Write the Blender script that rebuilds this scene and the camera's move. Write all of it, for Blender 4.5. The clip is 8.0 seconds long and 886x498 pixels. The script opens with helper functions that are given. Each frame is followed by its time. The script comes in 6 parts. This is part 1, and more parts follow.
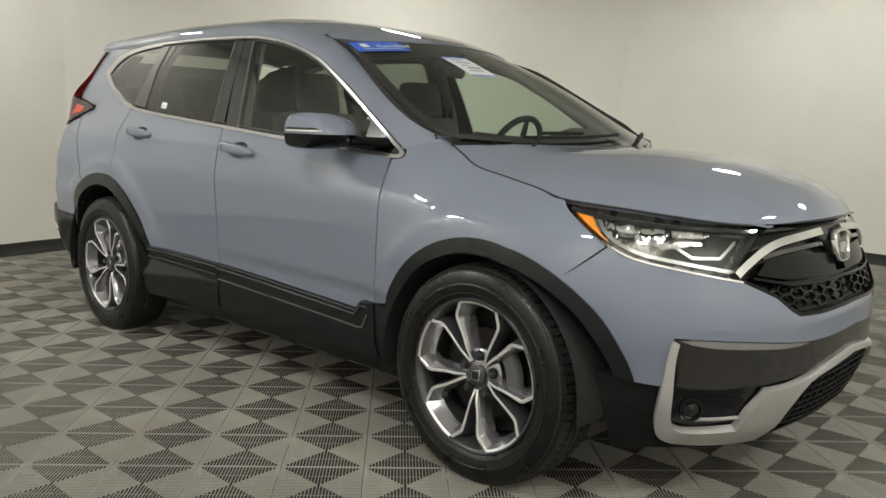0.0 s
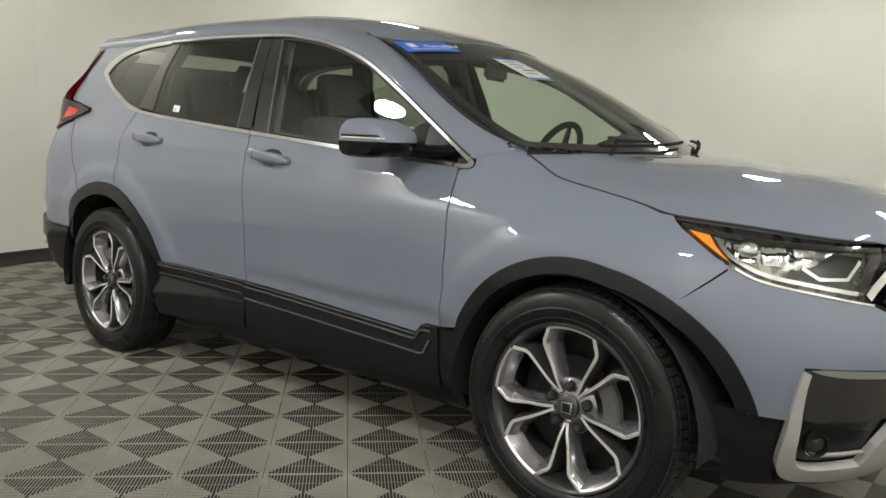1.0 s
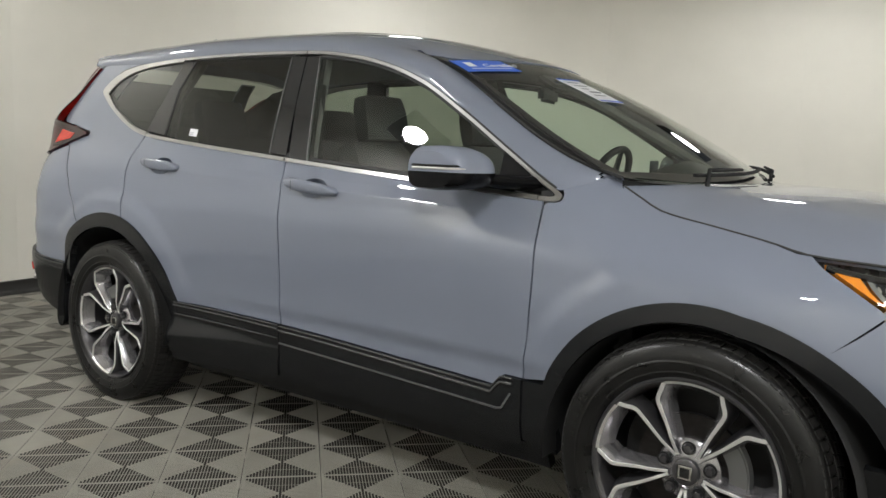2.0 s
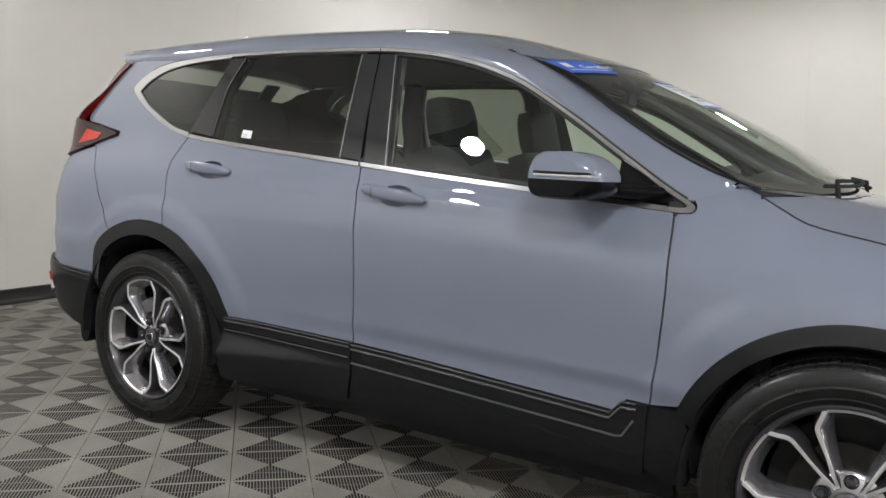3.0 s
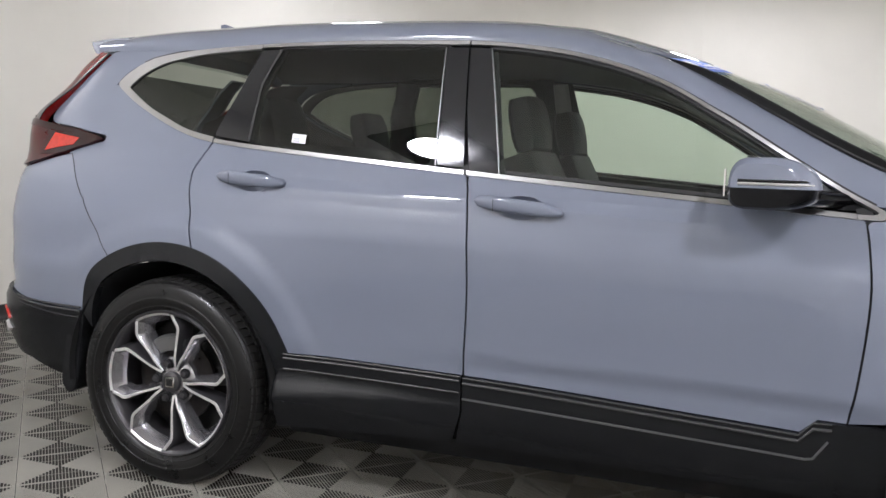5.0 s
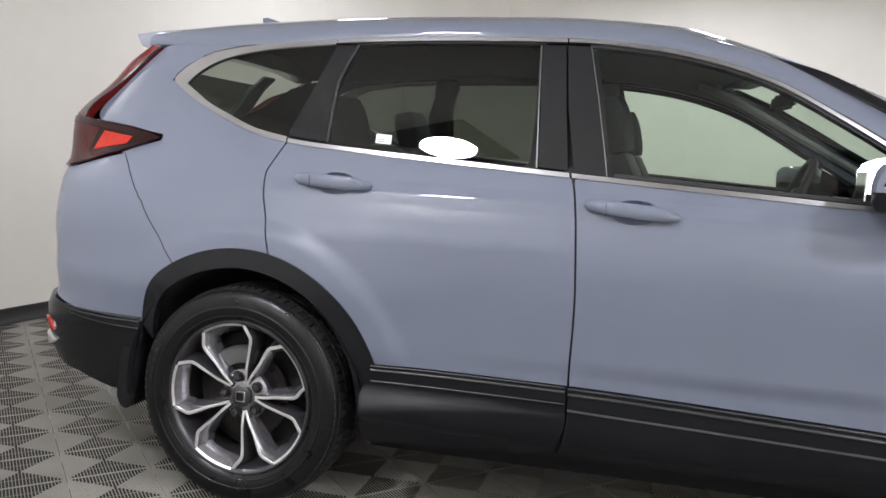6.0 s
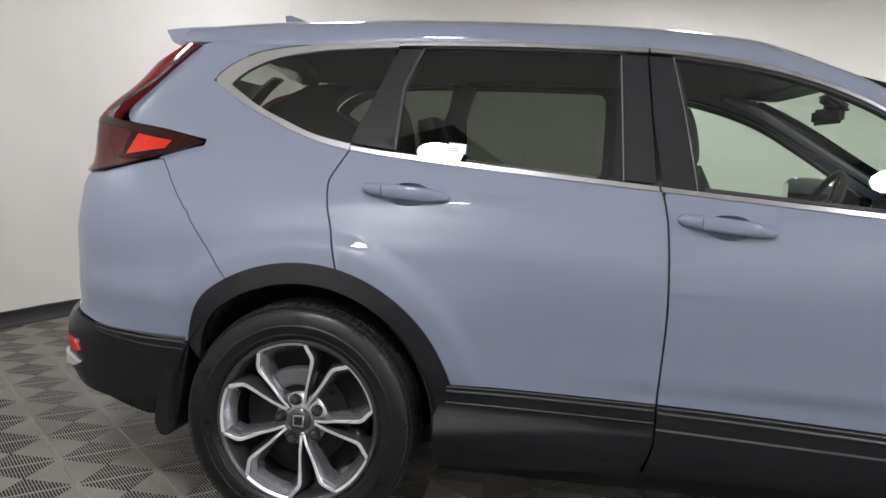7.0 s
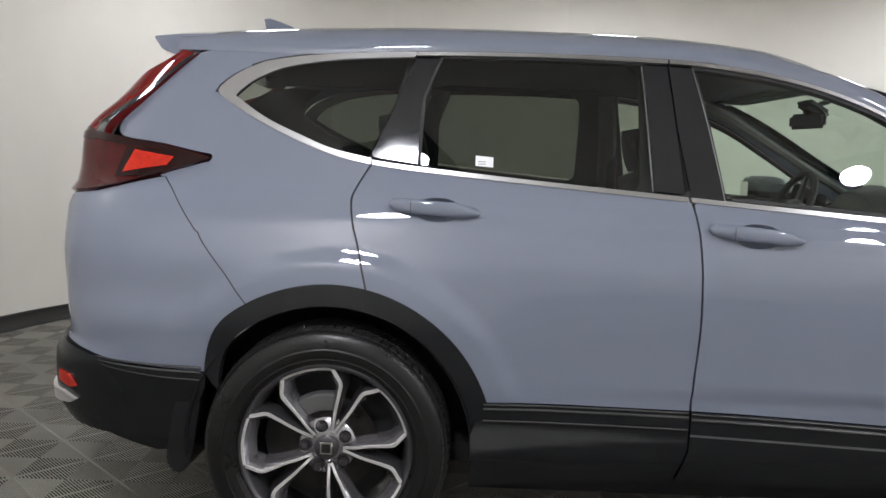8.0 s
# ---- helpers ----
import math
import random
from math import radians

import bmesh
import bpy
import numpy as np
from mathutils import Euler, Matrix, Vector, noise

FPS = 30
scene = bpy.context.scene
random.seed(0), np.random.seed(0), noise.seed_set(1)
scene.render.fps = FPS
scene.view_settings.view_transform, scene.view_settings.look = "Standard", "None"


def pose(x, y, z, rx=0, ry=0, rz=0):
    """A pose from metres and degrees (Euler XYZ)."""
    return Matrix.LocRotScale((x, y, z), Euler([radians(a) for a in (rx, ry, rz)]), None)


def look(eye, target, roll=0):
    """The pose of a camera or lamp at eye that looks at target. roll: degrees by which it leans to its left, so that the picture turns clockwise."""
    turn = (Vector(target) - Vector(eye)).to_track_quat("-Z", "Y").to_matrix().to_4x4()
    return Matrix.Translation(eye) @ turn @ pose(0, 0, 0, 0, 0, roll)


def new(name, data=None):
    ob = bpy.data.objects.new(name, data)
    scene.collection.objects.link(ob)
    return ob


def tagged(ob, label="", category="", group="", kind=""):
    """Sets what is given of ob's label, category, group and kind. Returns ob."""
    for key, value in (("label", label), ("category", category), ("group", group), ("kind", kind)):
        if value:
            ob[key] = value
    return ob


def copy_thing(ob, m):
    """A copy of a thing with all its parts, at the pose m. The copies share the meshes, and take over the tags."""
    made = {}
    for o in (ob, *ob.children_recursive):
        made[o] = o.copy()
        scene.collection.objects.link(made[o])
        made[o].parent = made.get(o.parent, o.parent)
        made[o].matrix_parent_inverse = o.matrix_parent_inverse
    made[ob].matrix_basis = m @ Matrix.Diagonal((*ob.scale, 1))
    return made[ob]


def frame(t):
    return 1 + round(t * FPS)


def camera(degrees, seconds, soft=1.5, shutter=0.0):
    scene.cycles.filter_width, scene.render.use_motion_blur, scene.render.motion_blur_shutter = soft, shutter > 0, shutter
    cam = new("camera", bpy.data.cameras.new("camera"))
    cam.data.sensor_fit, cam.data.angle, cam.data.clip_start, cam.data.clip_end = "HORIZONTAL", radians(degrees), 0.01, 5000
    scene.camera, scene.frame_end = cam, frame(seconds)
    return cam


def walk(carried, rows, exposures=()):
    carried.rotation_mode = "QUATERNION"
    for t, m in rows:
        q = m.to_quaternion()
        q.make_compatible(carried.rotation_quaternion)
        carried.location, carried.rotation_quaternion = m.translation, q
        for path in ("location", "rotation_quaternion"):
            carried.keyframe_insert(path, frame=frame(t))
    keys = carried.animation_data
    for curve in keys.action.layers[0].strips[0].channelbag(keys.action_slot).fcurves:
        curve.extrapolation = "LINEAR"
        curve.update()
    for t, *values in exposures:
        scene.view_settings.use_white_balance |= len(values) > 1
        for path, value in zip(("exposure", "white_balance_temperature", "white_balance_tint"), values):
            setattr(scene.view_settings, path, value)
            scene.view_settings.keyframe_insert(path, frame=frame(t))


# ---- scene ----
cam = camera(57.5, 8.0)
PATH = [
    (0, (2.982, -2.852, 1.168), (1.641, -1.399, 0.867), 1.9),
    (0.5, (2.737, -2.92, 1.182), (1.449, -1.42, 0.882), 2.0),
    (1, (2.501, -2.933, 1.167), (1.251, -1.399, 0.878), 2.1),
    (1.5, (2.252, -2.933, 1.186), (0.998, -1.394, 0.946), 2.1),
    (1.7, (2.157, -2.925, 1.195), (0.932, -1.363, 0.951), 1.9),
    (2.8, (1.589, -3.017, 1.152), (0.519, -1.342, 0.933), 2.8),
    (3, (1.503, -3.031, 1.164), (0.426, -1.36, 0.943), 2.7),
    (3.5, (1.269, -3.076, 1.156), (0.259, -1.363, 0.935), 2.6),
    (4, (1.011, -3.142, 1.166), (0.1, -1.376, 0.942), 2.6),
    (4.2, (0.911, -3.149, 1.169), (0.039, -1.364, 0.938), 2.4),
    (5.3, (0.355, -3.196, 1.157), (-0.27, -1.308, 0.948), 1.9),
    (5.5, (0.268, -3.207, 1.182), (-0.347, -1.316, 0.963), 1.9),
    (6, (0.014, -3.219, 1.159), (-0.529, -1.305, 0.945), 2.1),
    (6.5, (-0.245, -3.2, 1.167), (-0.705, -1.265, 0.952), 2.6),
    (7, (-0.513, -3.224, 1.168), (-0.838, -1.261, 0.965), 2.8),
    (7.5, (-0.707, -3.213, 1.187), (-0.906, -1.234, 0.976), 2.0),
    (8, (-0.945, -3.202, 1.223), (-0.993, -1.214, 1.006), 1.9),
]
walk(cam, [(t, look(eye, target, roll)) for t, eye, target, roll in PATH],
     [(0, 0.40, 6290, 7), (1.5, 0.40, 6210, 8), (3.0, 0.45, 5890, 14), (3.5, 0.46, 5860, 15), (5.5, 0.74, 5770, 17), (7.0, 0.68, 5760, 17), (7.6, 0.66, 5770, 17), (8.0, 0.42, 5830, 15)])

from mathutils.geometry import tessellate_polygon

# ---- light ----
world = bpy.data.worlds.new("booth_world")
scene.world = world
world.use_nodes = True
world.node_tree.nodes["Background"].inputs[0].default_value = (0.8, 0.85, 0.9, 1)
world.node_tree.nodes["Background"].inputs[1].default_value = 0.05
LAMP_POWER, FILL_POWER = 116.0, 40.0


# ---- materials ----
def material(name, color, rough=0.5, metal=0.0, coat=0.0, bump=0.0, scale=60.0, vary=0.0, vscale=4.0, spec=0.5, emit=0.0, island=0.0):
    m = bpy.data.materials.new(name)
    m.use_nodes = True
    nt = m.node_tree
    p = nt.nodes["Principled BSDF"]
    p.inputs["Base Color"].default_value = (*color, 1)
    p.inputs["Roughness"].default_value = rough
    p.inputs["Metallic"].default_value = metal
    p.inputs["Coat Weight"].default_value = coat
    p.inputs["Coat Roughness"].default_value = 0.02
    p.inputs["Specular IOR Level"].default_value = spec
    if emit:
        p.inputs["Emission Color"].default_value = (*color, 1)
        p.inputs["Emission Strength"].default_value = emit
    geo = nt.nodes.new("ShaderNodeNewGeometry")
    if vary or island:
        n = nt.nodes.new("ShaderNodeTexNoise")
        n.inputs["Scale"].default_value = vscale
        n.inputs["Detail"].default_value = 5.0
        n.inputs["Roughness"].default_value = 0.6
        nt.links.new(geo.outputs["Position"], n.inputs["Vector"])
        ramp = nt.nodes.new("ShaderNodeMapRange")
        ramp.inputs[1].default_value, ramp.inputs[2].default_value = 0.3, 0.7
        ramp.inputs[3].default_value, ramp.inputs[4].default_value = 1 - vary, 1 + vary
        nt.links.new(n.outputs[0], ramp.inputs[0])
        value = ramp.outputs[0]
        if island:
            info = nt.nodes.new("ShaderNodeObjectInfo")
            r2 = nt.nodes.new("ShaderNodeMapRange")
            r2.inputs[3].default_value, r2.inputs[4].default_value = 1 - island, 1 + island
            nt.links.new(info.outputs["Random"], r2.inputs[0])
            mul = nt.nodes.new("ShaderNodeMath")
            mul.operation = "MULTIPLY"
            nt.links.new(value, mul.inputs[0])
            nt.links.new(r2.outputs[0], mul.inputs[1])
            value = mul.outputs[0]
        mix = nt.nodes.new("ShaderNodeVectorMath")
        mix.operation = "SCALE"
        mix.inputs[0].default_value = color
        nt.links.new(value, mix.inputs["Scale"])
        nt.links.new(mix.outputs[0], p.inputs["Base Color"])
        rr = nt.nodes.new("ShaderNodeMapRange")
        rr.inputs[1].default_value, rr.inputs[2].default_value = 0.3, 0.7
        rr.inputs[3].default_value, rr.inputs[4].default_value = max(rough - vary * 0.4, 0.02), min(rough + vary * 0.4, 1)
        nt.links.new(n.outputs[0], rr.inputs[0])
        nt.links.new(rr.outputs[0], p.inputs["Roughness"])
    if bump:
        n2 = nt.nodes.new("ShaderNodeTexNoise")
        n2.inputs["Scale"].default_value = scale
        n2.inputs["Detail"].default_value = 3.0
        nt.links.new(geo.outputs["Position"], n2.inputs["Vector"])
        b = nt.nodes.new("ShaderNodeBump")
        b.inputs["Strength"].default_value = bump
        b.inputs["Distance"].default_value = 0.004
        nt.links.new(n2.outputs[0], b.inputs["Height"])
        nt.links.new(b.outputs[0], p.inputs["Normal"])
    return m


def glass(name, tint, gloss=1.0):
    """Thin window glass: tinted see-through with a mirror sheen by Fresnel."""
    m = bpy.data.materials.new(name)
    m.use_nodes = True
    nt = m.node_tree
    nt.nodes.remove(nt.nodes["Principled BSDF"])
    out = nt.nodes["Material Output"]
    clear = nt.nodes.new("ShaderNodeBsdfTransparent")
    clear.inputs[0].default_value = (*tint, 1)
    sheen = nt.nodes.new("ShaderNodeBsdfGlossy")
    sheen.inputs["Roughness"].default_value = 0.0
    sheen.inputs["Color"].default_value = (gloss, gloss, gloss, 1)
    edge = nt.nodes.new("ShaderNodeLayerWeight")
    edge.inputs["Blend"].default_value = 0.5
    power = nt.nodes.new("ShaderNodeMath")
    power.operation = "POWER"
    power.inputs[1].default_value = 5.0
    nt.links.new(edge.outputs["Facing"], power.inputs[0])
    fres = nt.nodes.new("ShaderNodeMapRange")
    fres.inputs[3].default_value, fres.inputs[4].default_value = 0.045, 1.0
    nt.links.new(power.outputs[0], fres.inputs[0])
    mix = nt.nodes.new("ShaderNodeMixShader")
    nt.links.new(fres.outputs[0], mix.inputs[0])
    nt.links.new(clear.outputs[0], mix.inputs[1])
    nt.links.new(sheen.outputs[0], mix.inputs[2])
    nt.links.new(mix.outputs[0], out.inputs[0])
    return m


def tile_material():
    """Grey ribbed floor tile with faint brown stains and scuffs."""
    m = material("grey_floor_tile", (0.302, 0.291, 0.253), 0.55, vary=0.16, vscale=2.3, island=0.07)
    nt = m.node_tree
    p = nt.nodes["Principled BSDF"]
    base = p.inputs["Base Color"].links[0].from_socket
    geo = nt.nodes.new("ShaderNodeNewGeometry")
    n = nt.nodes.new("ShaderNodeTexNoise")
    n.inputs["Scale"].default_value = 1.3
    n.inputs["Detail"].default_value = 6.0
    n.inputs["Roughness"].default_value = 0.65
    nt.links.new(geo.outputs["Position"], n.inputs["Vector"])
    r = nt.nodes.new("ShaderNodeMapRange")
    r.inputs[1].default_value, r.inputs[2].default_value = 0.54, 0.70
    r.inputs[3].default_value, r.inputs[4].default_value = 0.0, 0.5
    nt.links.new(n.outputs[0], r.inputs[0])
    mix = nt.nodes.new("ShaderNodeMix")
    mix.data_type = "RGBA"
    nt.links.new(r.outputs[0], mix.inputs[0])
    nt.links.new(base, mix.inputs[6])
    mix.inputs[7].default_value = (0.33, 0.27, 0.19, 1)
    nt.links.new(mix.outputs[2], p.inputs["Base Color"])
    return m


def paint_material():
    """Blue-grey pearl car paint: fine metal flake under a clear coat."""
    m = material("car_paint", (0.168, 0.187, 0.238), 0.5, 0.0, 1.0, spec=0.12)
    nt = m.node_tree
    p = nt.nodes["Principled BSDF"]
    geo = nt.nodes.new("ShaderNodeNewGeometry")
    v = nt.nodes.new("ShaderNodeTexVoronoi")
    v.inputs["Scale"].default_value = 900.0
    nt.links.new(geo.outputs["Position"], v.inputs["Vector"])
    r = nt.nodes.new("ShaderNodeMapRange")
    r.inputs[3].default_value, r.inputs[4].default_value = 0.44, 0.58
    nt.links.new(v.outputs["Color"], r.inputs[0])
    nt.links.new(r.outputs[0], p.inputs["Roughness"])
    return m


PAINT = paint_material()
CLAD = material("cladding_plastic", (0.0105, 0.011, 0.012), 0.25, vary=0.03, vscale=6, bump=0.03, scale=700, spec=0.34)
BLACK = material("gloss_black", (0.008, 0.008, 0.009), 0.12, coat=0.6)
PILLAR = material("pillar_black", (0.011, 0.011, 0.013), 0.09, coat=0.2, vary=0.08, vscale=9)
HOUSING = material("lamp_housing", (0.30, 0.285, 0.26), 0.28, 0.6, vary=0.2, vscale=25)
MESHBLACK = material("mesh_black", (0.006, 0.006, 0.007), 0.35, spec=0.2)
SHELL = material("shell_black", (0.005, 0.005, 0.0055), 0.22, spec=0.14)
DARK = material("inner_black", (0.006, 0.006, 0.006), 0.8)
CHROME = material("satin_chrome", (0.40, 0.396, 0.39), 0.28, 1.0)
BRIGHT = material("bright_chrome", (0.72, 0.72, 0.72), 0.10, 1.0)
SILVER = material("silver_trim", (0.66, 0.64, 0.625), 0.32, 0.6, vary=0.05)
RUBBER = material("tyre_rubber", (0.0065, 0.0063, 0.0062), 0.32, spec=0.40, vary=0.2, vscale=14)
# lighter than the sidewall, in place of light reaching the tread under the arch
TREAD = material("lightened_tread_rubber", (0.024, 0.023, 0.022), 0.5, spec=0.4, vary=0.25, vscale=20)
BEAD = material("dark_bead", (0.20, 0.20, 0.20), 0.35, 0.7)
RIDGE = material("ridge_plastic", (0.035, 0.035, 0.036), 0.20, coat=0.3, spec=0.6)
BEAMGREY = material("beam_plastic", (0.026, 0.024, 0.022), 0.18, coat=0.4, spec=0.5)
ACCENT = material("grey_accent", (0.28, 0.275, 0.27), 0.35, 0.5)
SEAL = material("rubber_seal", (0.010, 0.010, 0.010), 0.6)
RIMGREY = material("rim_paint", (0.32, 0.312, 0.326), 0.20, 0.8, coat=0.5, vary=0.06, vscale=30)
BARREL = material("dark_rim_paint", (0.075, 0.072, 0.076), 0.30, 0.6, coat=0.4)
# darker copy of the rim paint, standing for shade between the spokes
RIMSHADE = material("rim_painted_shade", (0.085, 0.082, 0.087), 0.28, 0.6, coat=0.4)
MACHINED = material("machined_alloy", (0.86, 0.85, 0.84), 0.38, 0.8)
STEEL = material("brake_steel", (0.034, 0.031, 0.030), 0.38, 0.9, vary=0.3, vscale=30)
LEATHER = material("black_upholstery", (0.012, 0.0125, 0.013), 0.68, bump=0.15, scale=300, vary=0.2)
TRIMGREY = material("grey_headliner", (0.17, 0.17, 0.165), 0.85, vary=0.06)
DASH = material("dash_plastic", (0.020, 0.021, 0.022), 0.55, bump=0.15, scale=500)
CLEAR = glass("clear_glass", (0.74, 0.82, 0.745))
PRIVACY = glass("privacy_glass", (0.26, 0.285, 0.245))
DARKGLASS = glass("dark_rear_glass", (0.10, 0.105, 0.10))
LENS = glass("lens_plastic", (0.93, 0.95, 0.95))
RED = material("red_lens", (0.125, 0.004, 0.003), 0.05, spec=0.4, vary=0.25, vscale=30)
REDDEEP = material("deep_red_lens", (0.050, 0.002, 0.0018), 0.05, spec=0.4, vary=0.2, vscale=20)
REDBRIGHT = material("red_reflector", (0.46, 0.022, 0.009), 0.10, vary=0.15, vscale=60)
REDDARK = material("smoked_red_lens", (0.014, 0.0015, 0.0015), 0.05, spec=0.4)
AMBER = material("amber_lens", (0.80, 0.26, 0.015), 0.15, coat=1.0, vary=0.15, vscale=60)
WALLPAINT = material("booth_white_paint", (0.86, 0.84, 0.77), 0.62, vary=0.035, vscale=1.1, bump=0.05, scale=120)
CEIL = material("ceiling_white_paint", (0.84, 0.83, 0.79), 0.8, vary=0.03, vscale=1.5)
TILE = tile_material()
SUBFLOOR = material("dark_subfloor", (0.022, 0.019, 0.015), 0.9)
BASE = material("black_cove_base", (0.012, 0.011, 0.010), 0.5)
GLOW = material("lamp_glow", (1.0, 0.97, 0.92), emit=LAMP_POWER)
# weaker glow for the added fill lamps
FILLGLOW = material("fill_lamp_glow", (1.0, 0.96, 0.89), emit=FILL_POWER)
WHITE = material("white_paper", (0.80, 0.81, 0.83), 0.5)
BLUE = material("blue_banner", (0.035, 0.13, 0.62), 0.4)
INK = material("dark_ink", (0.10, 0.11, 0.14), 0.6)


# ---- mesh helpers ----
def empty(name, parent=None, m=None):
    ob = new(name)
    ob.empty_display_size = 0.1
    if m is not None:
        ob.matrix_world = m
    if parent:
        ob.parent = parent
    return ob


def solid(name, verts, faces, mats, parent=None, label="", slots=None, smooth=False, bevel=0.0):
    me = bpy.data.meshes.new(name)
    me.from_pydata([tuple(v) for v in verts], [], faces)
    for m in (mats if isinstance(mats, (list, tuple)) else [mats]):
        me.materials.append(m)
    if slots:
        me.polygons.foreach_set("material_index", slots)
    bm = bmesh.new()
    bm.from_mesh(me)
    bmesh.ops.remove_doubles(bm, verts=bm.verts[:], dist=1e-6)
    bmesh.ops.recalc_face_normals(bm, faces=bm.faces[:])
    if bevel:
        sharp = [e for e in bm.edges if len(e.link_faces) == 2 and e.calc_face_angle(0) > 0.5]
        bmesh.ops.bevel(bm, geom=sharp, offset=bevel, segments=2, affect="EDGES", clamp_overlap=True)
    bm.to_mesh(me)
    bm.free()
    if smooth:
        me.shade_smooth()
        me.set_sharp_from_angle(angle=radians(38))
    ob = new(name, me)
    if parent:
        ob.parent = parent
    if label:
        ob["label"] = label
    return ob


def box(name, lo, hi, mat, parent=None, label="", bevel=0.004, turn=None, smooth=True):
    c = [(a + b) / 2 for a, b in zip(lo, hi)]
    h = [(b - a) / 2 for a, b in zip(lo, hi)]
    vs = []
    for sx in (-1, 1):
        for sy in (-1, 1):
            for sz in (-1, 1):
                v = Vector((sx * h[0], sy * h[1], sz * h[2]))
                if turn is not None:
                    v = turn @ v
                vs.append((c[0] + v.x, c[1] + v.y, c[2] + v.z))
    fs = [(0, 1, 3, 2), (4, 6, 7, 5), (0, 4, 5, 1), (2, 3, 7, 6), (0, 2, 6, 4), (1, 5, 7, 3)]
    return solid(name, vs, fs, mat, parent, label, bevel=bevel, smooth=smooth)


def lathe(name, profile, mat, parent=None, label="", n=64, axis="y", center=(0, 0, 0), closed=False, caps=True):
    """Revolve (radius, depth) points about an axis through center."""
    vs, fs = [], []
    k = len(profile)
    for i in range(n):
        a = 2 * math.pi * i / n
        for r, d in profile:
            p = {"y": (r * math.cos(a), d, r * math.sin(a)), "z": (r * math.cos(a), r * math.sin(a), d), "x": (d, r * math.cos(a), r * math.sin(a))}[axis]
            vs.append((p[0] + center[0], p[1] + center[1], p[2] + center[2]))
    for i in range(n):
        j = (i + 1) % n
        for q in range(k if closed else k - 1):
            w = (q + 1) % k
            fs.append((i * k + q, j * k + q, j * k + w, i * k + w))
    if not closed and caps:
        for q in (0, k - 1):
            if profile[q][0] > 1e-5:
                fs.append([i * k + q for i in range(n)])
    return solid(name, vs, fs, mat, parent, label, smooth=True)


def rail(points, steps=8):
    """A smooth curve through points of any dimension."""
    out = []
    n = len(points)
    for i in range(n - 1):
        p0, p1, p2, p3 = points[max(i - 1, 0)], points[i], points[i + 1], points[min(i + 2, n - 1)]
        for s in range(steps):
            t = s / steps
            out.append(tuple(0.5 * (2 * b + (c - a) * t + (2 * a - 5 * b + 4 * c - d) * t * t + (3 * b - a - 3 * c + d) * t ** 3)
                             for a, b, c, d in zip(p0, p1, p2, p3)))
    out.append(tuple(points[-1]))
    return out


def tube(name, path, radius, mat, parent=None, label="", n=10, flat=1.0, closed=False):
    """A round bar along a path; radius is one number or one for each point."""
    vs, fs = [], []
    pts = [Vector(p) for p in path]
    m = len(pts)
    for i, p in enumerate(pts):
        if closed:
            d = (pts[(i + 1) % m] - pts[i - 1]).normalized()
        else:
            d = (pts[min(i + 1, m - 1)] - pts[max(i - 1, 0)]).normalized()
        a = d.cross(Vector((0, 0, 1)))
        if a.length < 0.1:
            a = d.cross(Vector((0, 1, 0)))
        a.normalize()
        b = a.cross(d)
        r = radius if isinstance(radius, (int, float)) else radius[i]
        for k in range(n):
            t = 2 * math.pi * k / n
            vs.append(p + a * (r * math.cos(t)) + b * (r * flat * math.sin(t)))
    for i in range(m if closed else m - 1):
        j = (i + 1) % m
        for k in range(n):
            w = (k + 1) % n
            fs.append((i * n + k, i * n + w, j * n + w, j * n + k))
    if not closed:
        fs.append(list(range(n)))
        fs.append([(m - 1) * n + k for k in range(n)])
    return solid(name, vs, fs, mat, parent, label, smooth=True)


# ---- the booth ----
CX, CY, HALF_X, HALF_Y, HEIGHT = 0.62, 0.62, 4.80, 4.95, 3.08
SIDES = 16


def oval(a, out, z):
    """Place on the booth's oval at an angle, moved outwards, at a height."""
    return (CX + (HALF_X + out) * math.cos(a), CY + (HALF_Y + out) * math.sin(a), z)


